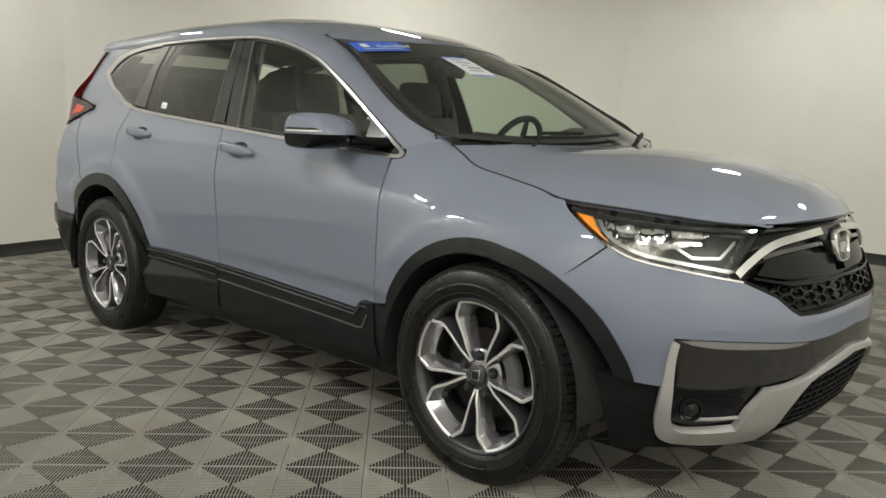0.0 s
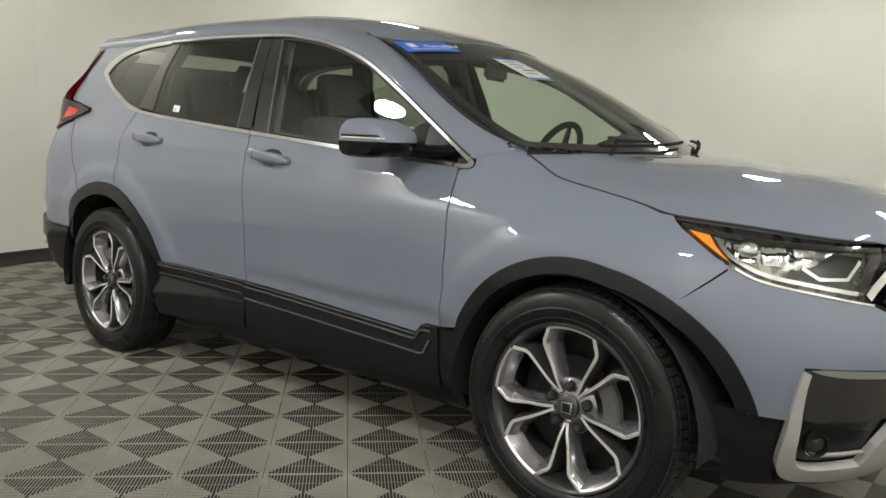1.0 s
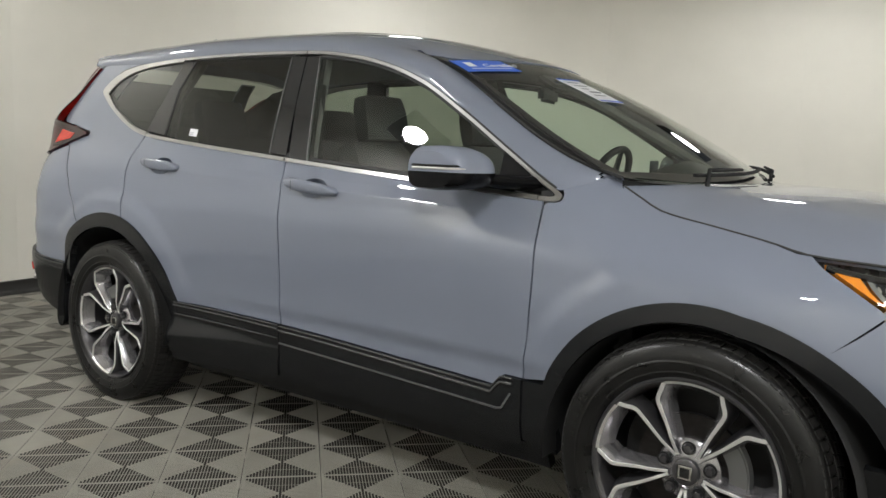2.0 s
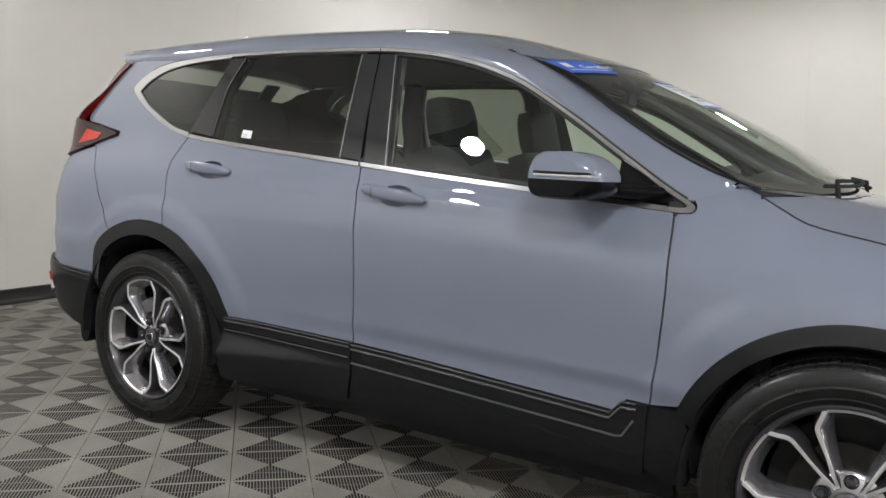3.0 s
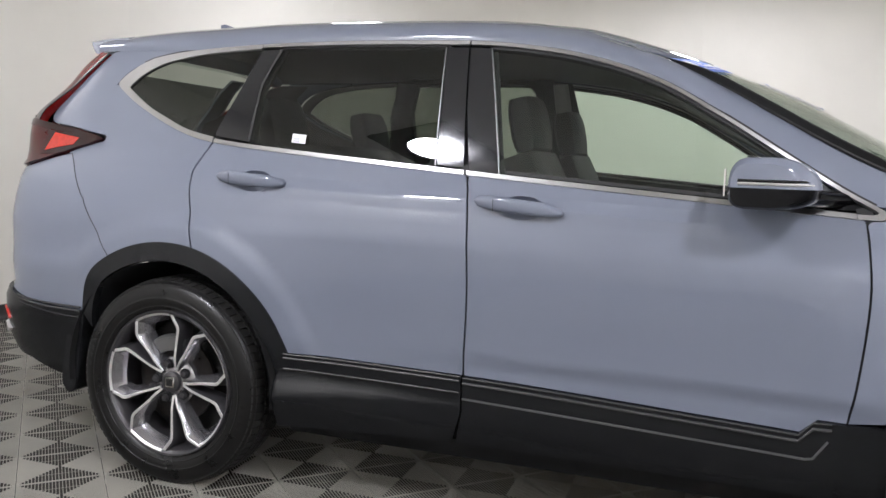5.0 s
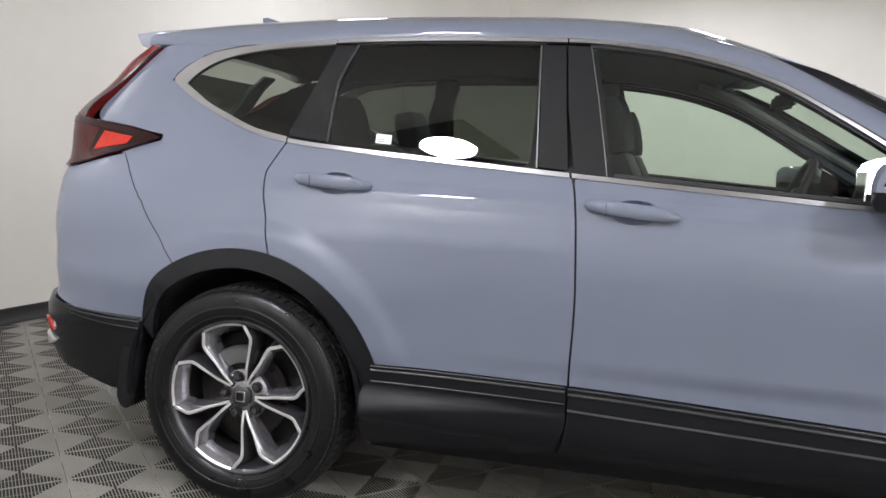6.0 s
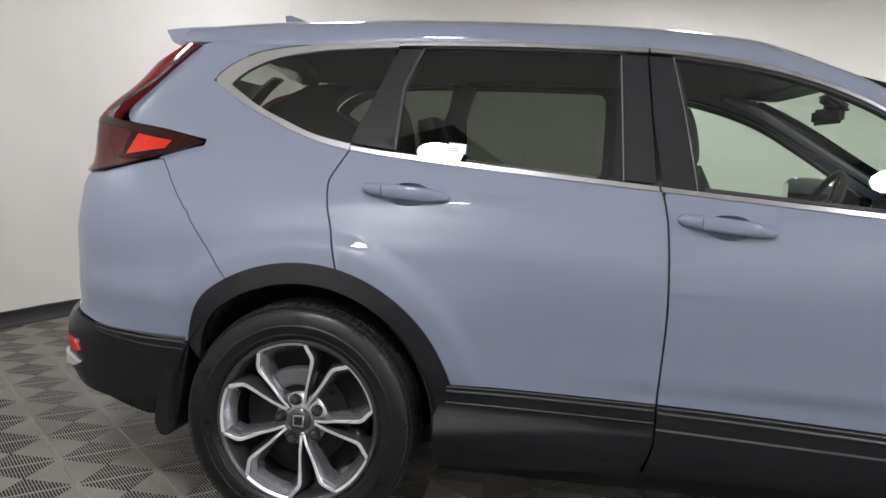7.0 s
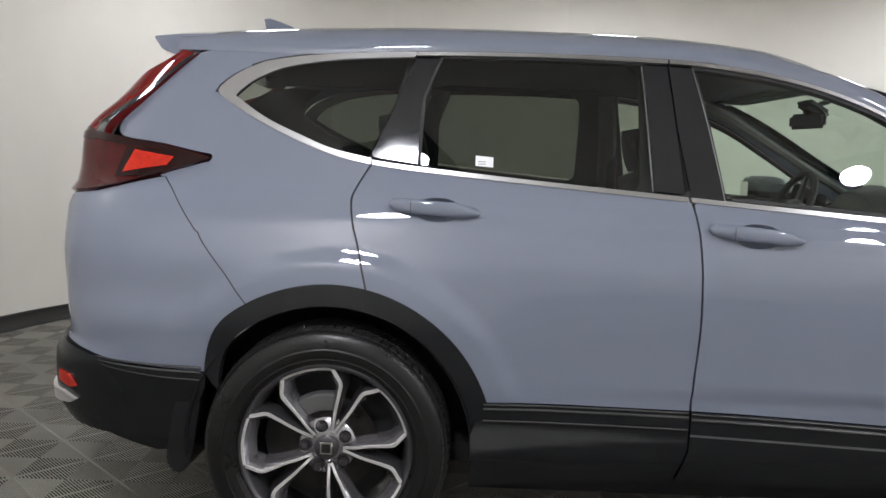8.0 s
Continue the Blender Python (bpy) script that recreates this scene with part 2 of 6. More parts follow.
def booth():
    wall = empty("wall_round")
    tagged(wall, "smooth off-white painted round studio booth wall", "wall", kind="structure")
    for i in range(SIDES):
        a0 = 2 * math.pi * (i + 0.28) / SIDES
        a1 = 2 * math.pi * (i + 1.28) / SIDES
        vs, fs = [], []
        n = 6
        for k in range(n + 1):
            a = a0 + 0.00004 + (a1 - a0 - 0.00008) * k / n
            # each panel is bent a little less than the oval, so its joints show
            mid = (k / n - 0.5) * 2
            r = 0.012 * mid * mid
            vs += [oval(a, r, 0.0), oval(a, r, HEIGHT + 0.05), oval(a, r + 0.12, HEIGHT + 0.05), oval(a, r + 0.12, 0.0)]
        for k in range(n):
            o = k * 4
            for q in range(4):
                w = (q + 1) % 4
                fs.append((o + q, o + w, o + 4 + w, o + 4 + q))
        fs += [(0, 1, 2, 3), tuple(n * 4 + q for q in range(4))]
        solid("wall_panel", vs, fs, WALLPAINT, wall, smooth=True)

    def ring(name, prof, mat):
        n, k = 96, len(prof)
        vs = [oval(2 * math.pi * i / n, d, z) for i in range(n) for d, z in prof]
        fs = [(i * k + q, ((i + 1) % n) * k + q, ((i + 1) % n) * k + (q + 1) % k, i * k + (q + 1) % k) for i in range(n) for q in range(k)]
        return solid(name, vs, fs, mat, smooth=True)
    ob = ring("baseboard", [(-0.055, 0.0), (-0.030, 0.008), (-0.014, 0.03), (-0.012, 0.095), (0.006, 0.10), (0.006, 0.0)], BASE)
    tagged(ob, "black rubber cove base along the booth wall", "baseboard", kind="structure")
    n = 96
    vs = [oval(2 * math.pi * i / n, 0.12, z) for z in (HEIGHT, HEIGHT + 0.1) for i in range(n)]
    ob = solid("ceiling", vs, [list(range(n)), list(range(2 * n - 1, n - 1, -1))] + [(i, (i + 1) % n, n + (i + 1) % n, n + i) for i in range(n)], CEIL)
    tagged(ob, "plain white booth ceiling", "ceiling", kind="structure")


def ceiling_lamp(glow):
    """A round lamp in a square black plate under the ceiling."""
    lamp = empty("ceiling_lamp")
    tagged(lamp, "round white lamp in a square black plate under the ceiling", "lamp", "booth lamps")
    s, r = 0.36, 0.205
    box("plate", (-s, -s, -0.030), (s, s, 0.0), DARK, lamp, "matt black square plate", bevel=0.004)
    lathe("lamp_rim", [(r + 0.02, -0.026), (r + 0.02, -0.044), (r + 0.004, -0.044), (r + 0.004, -0.026)], BLACK, lamp, axis="z", n=48, closed=True)
    lathe("diffuser", [(r, -0.028), (r - 0.002, -0.042), (r * 0.7, -0.052), (0.0001, -0.056), (0.0001, -0.028)], glow, lamp, "glowing white diffuser", axis="z", n=48, closed=True)
    for sx in (-1, 1):
        box("plate_clip", (sx * 0.29 - 0.03, -0.05, -0.040), (sx * 0.29 + 0.03, 0.05, -0.028), BLACK, lamp, bevel=0.004)
    return lamp


def facing(lx, ly):
    """A lamp's place under the ceiling, turned towards the booth's middle."""
    return pose(lx, ly, HEIGHT, 0, 0, math.degrees(math.atan2(ly - CY, lx - CX)) + 100)


booth()
bright_lamp = ceiling_lamp(GLOW)
bright_lamp.matrix_world = pose(-1.52, -3.17, HEIGHT, 0, 0, 24)
for lx, ly in ((1.92, -3.14), (4.75, -0.60)):
    copy_thing(bright_lamp, facing(lx, ly))
# unseen fill lamps, added to brighten the walls and the car's ends
fill_lamp = ceiling_lamp(FILLGLOW)
fill_lamp.matrix_world = facing(-3.42, -1.05)
for lx, ly in ((-2.45, 2.60), (0.40, 4.25), (2.75, 3.65), (4.15, 1.75), (3.70, -2.30)):
    copy_thing(fill_lamp, facing(lx, ly))


# ---- the car's form ----
def smooth(a, b, x):
    t = min(max((x - a) / (b - a), 0.0), 1.0)
    return t * t * (3 - 2 * t)
def spline(pts, x):
    """Value at x of a smooth curve through (x, value) points in order."""
    if x <= pts[0][0]: return pts[0][1]
    if x >= pts[-1][0]: return pts[-1][1]
    for i in range(len(pts) - 1):
        if x <= pts[i + 1][0]:
            break
    (x0, y0), (x1, y1) = pts[i], pts[i + 1]
    def slope(j):
        if j == 0: return (pts[1][1] - pts[0][1]) / (pts[1][0] - pts[0][0])
        if j == len(pts) - 1: return (pts[-1][1] - pts[-2][1]) / (pts[-1][0] - pts[-2][0])
        a = (pts[j][1] - pts[j - 1][1]) / (pts[j][0] - pts[j - 1][0])
        b = (pts[j + 1][1] - pts[j][1]) / (pts[j + 1][0] - pts[j][0])
        return 0.0 if a * b <= 0 else 2 * a * b / (a + b)
    h = x1 - x0; t = (x - x0) / h
    return ((2*t**3 - 3*t*t + 1) * y0 + (t**3 - 2*t*t + t) * h * slope(i) + (-2*t**3 + 3*t*t) * y1 + (t**3 - t*t) * h * slope(i + 1))
SECTION = [(0.20, 0.790), (0.28, 0.825), (0.38, 0.856), (0.50, 0.864), (0.62, 0.868), (0.78, 0.880), (0.90, 0.884), (0.97, 0.874), (1.04, 0.856), (1.10, 0.832), (1.14, 0.814), (1.30, 0.752), (1.555, 0.655), (1.70, 0.600)]
HOODLINE = [(0.80, 1.17), (0.93, 1.145), (1.0, 1.122), (1.08, 1.076), (1.16, 1.038), (1.32, 1.008), (1.441, 0.986), (1.531, 0.96), (1.75, 0.925), (2.2, 0.86)]
NOSE = [(0.20, 0.64), (0.30, 0.725), (0.45, 0.765), (0.60, 0.765), (0.75, 0.715), (0.88, 0.655), (0.95, 0.60), (1.02, 0.51)]
TAIL = [(0.20, 0.46), (0.35, 0.51), (0.45, 0.572), (0.60, 0.562), (0.66, 0.525), (0.95, 0.552), (1.05, 0.552), (1.09, 0.542), (1.12, 0.518), (1.27, 0.512), (1.40, 0.395), (1.50, 0.295), (1.60, 0.13)]
UF, UR = 1.45, -1.72
def width(x, z):
    w = spline(SECTION, z)
    w += 0.034 * math.exp(-((x + 1.33) / 0.50) ** 4) * smooth(0.25, 0.60, z) * (1 - smooth(0.70, 1.02, z))
    w += 0.034 * math.exp(-((x - 1.33) / 0.50) ** 4) * smooth(0.25, 0.60, z) * (1 - smooth(0.66, 0.95, z))
    for cx, cz in ((-1.318, 0.372), (1.338, 0.350)):
        r = math.hypot(x - cx, z - cz)
        if r < 0.62:
            w += 0.011 * (1 - smooth(0.530, 0.600, r)) * smooth(0.46, 0.58, z)
    w -= 0.012 * smooth(0.585, 0.53, z) * smooth(-1.0, 0.3, x) * (1 - smooth(0.80, 0.95, x))
    w += 0.004 * max(0.0, 1 - abs(z - 1.032 + 0.035 * x) / 0.035) * smooth(-1.15, -0.7, x) * (1 - smooth(0.45, 0.75, x))
    w -= 0.070 * smooth(0.1, 1.05, x) * smooth(0.85, 1.15, z)
    w -= 0.030 * smooth(-0.9, -1.9, x) * smooth(0.95, 1.25, z) if x < -0.9 else 0.0
    if x > 0.75:
        top = spline(HOODLINE, x); k = (z - top + 0.26) / 0.26
        if k > 0: w -= 0.085 * k ** 3 * smooth(0.80, 1.15, x)
    return w
def skin(u, z, off=0.0):
    """Place on the body's right flank; u runs with x and turns round the nose and the tail."""
    if u > UF:
        q = min((u - UF) / 1.1, 1.0); a = q * math.pi / 2; n = 2 / 2.35
        x = UF + (spline(NOSE, z)+off) * math.sin(a) ** n
        return (x, -(width(UF, z)+off) * max(math.cos(a), 0) ** n, z)
    if u < UR:
        q = min((UR - u) / 1.0, 1.0); a = q * math.pi / 2
        f = math.sin(a) ** (2 / 3.0)
        # squarer corner: superellipse of power 3.8
        return (UR - (spline(TAIL, z)+off) * f, -(width(UR, z)+off) * max(1 - f ** 3.8, 0) ** (1 / 3.8), z)
    return (u, -width(u, z) - off, z)


def plan(u, z, off=0.0):
    return skin(u, z, off)


def pane(u, z, off=0.0):
    """The windows' own surface: evenly bowed outwards."""
    d = z - 1.05
    y = 0.836 - 0.285 * d - 0.147 * d * d
    y -= 0.070 * smooth(0.1, 1.05, u) * smooth(0.85, 1.15, z)
    if u < -0.9:
        y -= 0.030 * smooth(-0.9, -1.9, u)
    return (u, -y - off, z)


ROOF = [(-2.12, 1.585), (-1.95, 1.622), (-1.816, 1.644), (-1.48, 1.673), (-1.01, 1.683), (-0.43, 1.674), (-0.05, 1.645), (0.15, 1.608), (0.33, 1.562), (0.5, 1.50)]
TOPLINE = [(-1.74, 1.40), (-1.70, 1.445), (-1.65, 1.482), (-1.58, 1.513), (-1.40, 1.540), (-1.10, 1.556), (-0.76, 1.561), (-0.32, 1.553), (-0.08, 1.528),
           (0.08, 1.494), (0.26, 1.432), (0.454, 1.325), (0.658, 1.197), (0.789, 1.117), (0.875, 1.072)]
RAILLINE = [(-2.10, 1.545), (-1.76, 1.545)] + TOPLINE[4:]


def panel(name, outline, mat, parent, label="", off=0.0, depth=0.012, step=0.045, side=-1, fn=None, holes=()):
    """A curved plate: an outline in (u, z) laid on the flank, with its edges turned in."""
    fn = fn or plan
    bm = bmesh.new()
    clean = []
    for p in outline:
        if not clean or abs(p[0] - clean[-1][0]) + abs(p[1] - clean[-1][1]) > 1e-5:
            clean.append(p)
    if abs(clean[0][0] - clean[-1][0]) + abs(clean[0][1] - clean[-1][1]) < 1e-5:
        clean.pop()
    if holes:
        loops = [[Vector((p[0], p[1], 0)) for p in line] for line in [clean] + list(holes)]
        vs = [bm.verts.new(v) for line in loops for v in line]
        for tri in tessellate_polygon(loops):
            bm.faces.new([vs[i] for i in tri])
    else:
        face = bm.faces.new([bm.verts.new((p[0], p[1], 0)) for p in clean])
        face.normal_update()
        bmesh.ops.triangulate(bm, faces=[face])
    for ax in (0, 1):
        lo = min(p[ax] for p in clean)
        hi = max(p[ax] for p in clean)
        k = math.floor(lo / step) + 1
        while k * step < hi:
            co = [0, 0, 0]
            no = [0, 0, 0]
            co[ax], no[ax] = k * step, 1
            bmesh.ops.bisect_plane(bm, geom=bm.verts[:] + bm.edges[:] + bm.faces[:], dist=1e-6, plane_co=co, plane_no=no)
            k += 1
    bm.verts.index_update()
    verts, norms = [], []
    h = 0.002
    for v in bm.verts:
        u, z = v.co.x, v.co.y
        p = Vector(fn(u, z, off))
        du = Vector(fn(u + h, z, off)) - Vector(fn(u - h, z, off))
        dz = Vector(fn(u, z + h, off)) - Vector(fn(u, z - h, off))
        n = du.cross(dz)
        n = n.normalized() if n.length > 1e-12 else Vector((0, -1, 0))
        if side > 0:
            p.y, n.y = -p.y, -n.y
        verts.append(p)
        norms.append(n)
    faces, loops = [], []
    for f in bm.faces:
        idx = [v.index for v in f.verts]
        a, b, c = (verts[i] for i in idx[:3])
        if (b - a).cross(c - a).dot(norms[idx[0]]) < 0:
            idx.reverse()
        faces.append(idx)
        loops += [norms[i] for i in idx]
    if depth:
        for e in bm.edges:
            if len(e.link_faces) != 1:
                continue
            i, j = e.verts[0].index, e.verts[1].index
            o = len(verts)
            verts += [verts[i], verts[j], verts[j] - norms[j] * depth, verts[i] - norms[i] * depth]
            cen = sum((v.co for v in e.link_faces[0].verts), Vector()) / len(e.link_faces[0].verts)
            inner = Vector(fn(cen.x, cen.y, off))
            if side > 0:
                inner.y = -inner.y
            n = (verts[j] - verts[i]).cross(norms[i]).normalized()
            idx = [o, o + 1, o + 2, o + 3]
            if n.dot(inner - verts[i]) > 0:
                n = -n
            q = (verts[o + 1] - verts[o]).cross(verts[o + 2] - verts[o])
            if q.dot(n) < 0:
                idx.reverse()
            faces.append(idx)
            loops += [n] * 4
    bm.free()
    me = bpy.data.meshes.new(name)
    me.from_pydata([tuple(v) for v in verts], [], faces)
    me.materials.append(mat)
    me.shade_smooth()
    me.normals_split_custom_set([tuple(n) for n in loops])
    ob = new(name, me)
    if parent:
        ob.parent = parent
    if label:
        ob["label"] = label
    return ob


def ribbon(path, wide, narrow=None):
    """Outline of a strip: the path, and the same path moved to its left by wide."""
    left = []
    for i, p in enumerate(path):
        a, b = path[max(i - 1, 0)], path[min(i + 1, len(path) - 1)]
        dx, dz = b[0] - a[0], b[1] - a[1]
        d = math.hypot(dx, dz) or 1
        w = wide if narrow is None else wide + (narrow - wide) * i / (len(path) - 1)
        left.append((p[0] - dz / d * w, p[1] + dx / d * w))
    return list(path) + left[::-1]


def arc(cx, cz, r, a0, a1, n=28):
    return [(cx + r * math.cos(radians(a0 + (a1 - a0) * i / n)), cz + r * math.sin(radians(a0 + (a1 - a0) * i / n))) for i in range(n + 1)]


def cut(path, lo, hi):
    """The stretch of a path with lo <= x <= hi, its ends put exactly there."""
    pts = sorted(path)
    ends = [(x, spline(pts, x)) for x in (lo, hi)]
    return [ends[0]] + [p for p in pts if lo < p[0] < hi] + [ends[1]]


# lines on the flank
BELT = rail([(-1.703, 1.400), (-1.59, 1.332), (-1.402, 1.250), (-1.232, 1.207), (-0.899, 1.174), (-0.273, 1.126), (0.331, 1.083), (0.80, 1.050)], 4)
GAP_B = rail([(-0.288, 1.150), (-0.268, 1.085), (-0.254, 0.968), (-0.246, 0.773), (-0.252, 0.60), (-0.255, 0.507), (-0.256, 0.39), (-0.285, 0.30)], 4)
GAP_R = rail([(-1.225, 1.208), (-1.268, 1.130), (-1.277, 1.095), (-1.268, 1.03), (-1.251, 0.973), (-1.225, 0.87), (-1.203, 0.777)], 4)
GAP_F = rail([(0.822, 1.075), (0.826, 1.050), (0.835, 0.972), (0.842, 0.837), (0.832, 0.652), (0.816, 0.509), (0.800, 0.30)], 4)
CLADTOP = [(-0.93, 0.518), (-0.25, 0.508), (0.362, 0.483), (0.700, 0.468)]
ARCH_R, ARCH_F = (-1.322, 0.372), (1.338, 0.350)
RO_R, RI_R, RO_F, RI_F = 0.488, 0.425, 0.470, 0.420
G = 0.0030


def shift(path, du, dz=0.0):
    return [(u + du, z + dz) for u, z in path]


def on_arch(c, r, z, sign):
    return c[0] + sign * math.sqrt(max(r * r - (z - c[1]) ** 2, 0))


def rear_arch(r, a0, a1, n, reach=0.09):
    """Rear wheel arch line, that turns nearly upright behind the wheel."""
    a = radians(125)
    x0, z0 = ARCH_R[0] + r * math.cos(a), ARCH_R[1] + r * math.sin(a)
    line = []
    for x, z in arc(*ARCH_R, r, a0, a1, n):
        if z < z0 and x < ARCH_R[0]:
            x = x0 - reach * (1 - math.exp(-1.43 * (z0 - z) / reach))
        line.append((x, z))
    return line


def top_at(x):
    return spline(TOPLINE, x)


def belt_at(x):
    return spline(sorted(BELT), x)


def pocket_line(x0, x1, z0, z1):
    """Rim of the dished pocket behind a door handle."""
    cx, cz = x0 + (x1 - x0) * 0.53, (z0 + z1) / 2 - 0.006
    return [(cx + 0.069 * (abs(math.cos(a)) ** 0.8) * (1 if math.cos(a) > 0 else -1), cz + 0.035 * math.sin(a)) for a in np.linspace(0, 2 * math.pi, 33)[:-1]]


def handle(parent, x0, x1, z0, z1, side):
    """A pull handle with a dished pocket behind it."""
    L = x1 - x0
    cz = (z0 + z1) / 2

    def dish(u, z, off):
        x, y, zz = skin(u, z, 0.0)
        r = min(math.hypot((u - x0 - L * 0.53) / 0.069, (z - cz + 0.006) / 0.035), 1.0)
        return (x, y + 0.0005 + 0.038 * (1 - r * r) ** 0.9, zz)
    panel("handle_pocket", pocket_line(x0, x1, z0, z1), PAINT, parent, side=side, fn=dish, depth=0, step=0.006)
    vs, fs = [], []
    n, k = 30, 20
    for i in range(n + 1):
        s = i / n
        x = x0 + L * s
        z = z0 + (z1 - z0) * s
        y = skin(x, z)[1]
        # a bar that stands off the skin, with a flat rounded face and a tapered tip
        out = 0.012 + 0.028 * min(1, math.sin(math.pi * min(max(s, 0.015), 0.985)) ** 0.45)
        near_end = 1 - min(min(s, 1 - s) * L / 0.016, 1.0)
        tall = 0.0215 * (1 - 0.36 * smooth(0.72, 1.0, s) - 0.20 * (1 - smooth(0, 0.22, s))) * (0.35 + 0.65 * math.sqrt(max(0.0, 1 - near_end ** 2)))
        thick = 0.011 if 0.20 < s < 0.88 else 0.022
        lift = 0.004 * smooth(0.75, 1.0, s)
        for q in range(k):
            a = 2 * math.pi * q / k
            c, d = math.cos(a), math.sin(a)
            face = (abs(c) ** 0.85) * (1 if c > 0 else -1)
            vs.append((x, side * -1 * (y - out + thick * (1 - face)), z - lift + tall * (abs(d) ** 0.75) * (1 if d > 0 else -1)))
    for i in range(n):
        for q in range(k):
            w = (q + 1) % k
            fs.append((i * k + q, i * k + w, i * k + k + w, i * k + k + q))
    fs += [list(range(k)), [n * k + q for q in range(k)]]
    h = solid("handle", vs, fs, PAINT, parent, "body-coloured pull handle", smooth=True)
    tube("handle_seam", [(x0 + L * 0.24, side * -(skin(x0 + L * 0.24, cz)[1] - 0.0368), cz + d) for d in (-0.017, 0.0, 0.019)], 0.0009, SEAL, h, n=6)


def door_glass(name, outline, mat, parent, side):
    ob = panel(name, outline, mat, parent, "tinted window glass" if mat is PRIVACY else "clear green-tinted window glass", off=-0.006, depth=0.0, step=0.06, side=side, fn=pane)
    ob.visible_shadow = False
    return ob


def pillar_foot(x):
    """Height of the fold between fender and windscreen pillar."""
    return 1.080 + (x - 0.86) * 0.29


def flank(car, side):
    """Fender, doors, quarter panel, windows, trim and cladding of one side."""
    S = dict(side=side)
    # --- front fender
    hoodedge = [(x, spline(HOODLINE, x) - 0.001) for x in np.linspace(1.0, 1.565, 16)]
    f = GAP_F
    fender = [(p[0] + G, p[1]) for p in f if 0.512 < p[1] < 1.045]
    arch = [p for p in arc(*ARCH_F, RO_F - 0.012, 160, 30, 40) if p[1] > 0.512 and p[0] < 1.604]
    zfront = math.sqrt((RO_F - 0.012) ** 2 - (1.593 - ARCH_F[0]) ** 2) + ARCH_F[1]
    lower = [p for p in rail([(1.596, zfront), (1.660, 0.782), (1.736, 0.838)], 5)]
    lampedge = rail([(1.736, 0.842), (1.664, 0.890), (1.596, 0.930), (1.563, 0.957)], 4)
    upper = [(x, pillar_foot(x)) for x in (0.98, 0.95, 0.925, 0.90, 0.885, 0.872)] + [(0.8815, 1.072), (0.8835, 1.060), (0.878, 1.0495), (0.866, 1.0445), (0.840, 1.044)]
    fend = panel("front_fender", [(0.8185, 0.512)] + arch + lower[1:] + lampedge[1:] + hoodedge[::-1][1:] + upper + fender, PAINT, car, step=0.02, **S)
    flare = arc(*ARCH_F, RO_F, 162, 12, 44) + arc(*ARCH_F, RI_F, 12, 162, 44)
    panel("arch_flare", [p for p in flare if p[1] > 0.44], CLAD, fend, "matt black plastic arch trim", off=0.010, depth=0.05, step=0.05, **S)
    panel("fender_cladding", [(0.806, 0.508), (0.802, 0.31), (0.86, 0.285), (0.925, 0.29), (0.915, 0.42), (0.93, 0.47), (0.905, 0.512)], CLAD, fend, off=0.006, depth=0.04, step=0.05, **S)
    # --- front door
    fd = [(p[0] - G, p[1]) for p in GAP_F if 0.512 < p[1] < 1.049]
    bt = [p for p in cut(BELT, -0.27, 0.80)]
    bg = [(p[0] + G, p[1]) for p in GAP_B if 0.509 < p[1] < 1.124]
    skin_f = bt + [(0.8215, 1.048)] + fd + [(0.8135, 0.512), (0.745, 0.511), (0.705, 0.471)] + [(x, spline(CLADTOP, x) + 0.003) for x in (0.55, 0.362, 0.1, -0.1, -0.25)] + bg[::-1]
    door = panel("front_door", skin_f, PAINT, car, "blue-grey front passenger door", step=0.04, holes=[pocket_line(-0.235, 0.034, 1.052, 1.030)], **S)
    gl = [(x, top_at(x) - 0.024) for x in np.linspace(0.640, -0.262, 26)]
    glass_f = gl + [(-0.224, 1.36), (-0.193, 1.20), (-0.181, 1.132)] + [(x, belt_at(x) + 0.016) for x in np.linspace(-0.10, 0.640, 10)]
    door_glass("door_glass", glass_f, CLEAR, door, side)
    panel("window_seal", [(0.640, top_at(0.640) - 0.008)] + [(x, top_at(x) - 0.008) for x in np.linspace(0.6, -0.262, 26)] + gl[::-1], SEAL, door, off=-0.006, depth=0.02, fn=pane, **S)
    panel("window_seal", [(x, belt_at(x) + 0.016) for x in np.linspace(-0.16, 0.70, 10)] + [(x, belt_at(x) + 0.026) for x in np.linspace(0.70, -0.16, 10)], SEAL, door, off=-0.005, depth=0.02, fn=pane, **S)
    panel("mirror_sail", [(0.640, top_at(0.640) - 0.020), (0.640, belt_at(0.640) + 0.02), (0.78, belt_at(0.78) + 0.019), (0.832, 1.070), (0.80, top_at(0.80) - 0.024), (0.72, top_at(0.72) - 0.015)], SHELL, door, "satin black mirror mount", off=-0.005, fn=pane, **S)
    panel("pillar_trim", [(-0.336 + 0.052 + 0.008, 1.138), (-0.181, 1.132), (-0.193, 1.20), (-0.224, 1.36), (-0.262, top_at(-0.262) - 0.022), (-0.332, top_at(-0.332) - 0.022), (-0.312, 1.34)], PILLAR, door, "gloss black pillar plate", off=-0.004, fn=pane, **S)
    panel("trim_strip", [(x, top_at(x)) for x in np.linspace(-0.330, 0.86, 44)] + [(0.877, 1.069), (0.8795, 1.060), (0.875, 1.052), (0.862, 1.0475), (0.805, 1.049), (0.8045, 1.062), (0.840, 1.061), (0.853, 1.063), (0.856, 1.068), (0.846, 1.0755)] + [(x, top_at(x) - 0.0115) for x in np.linspace(0.825, -0.330, 40)], CHROME, door, "satin chrome window trim", off=0.004, depth=0.012, step=0.05, **S)
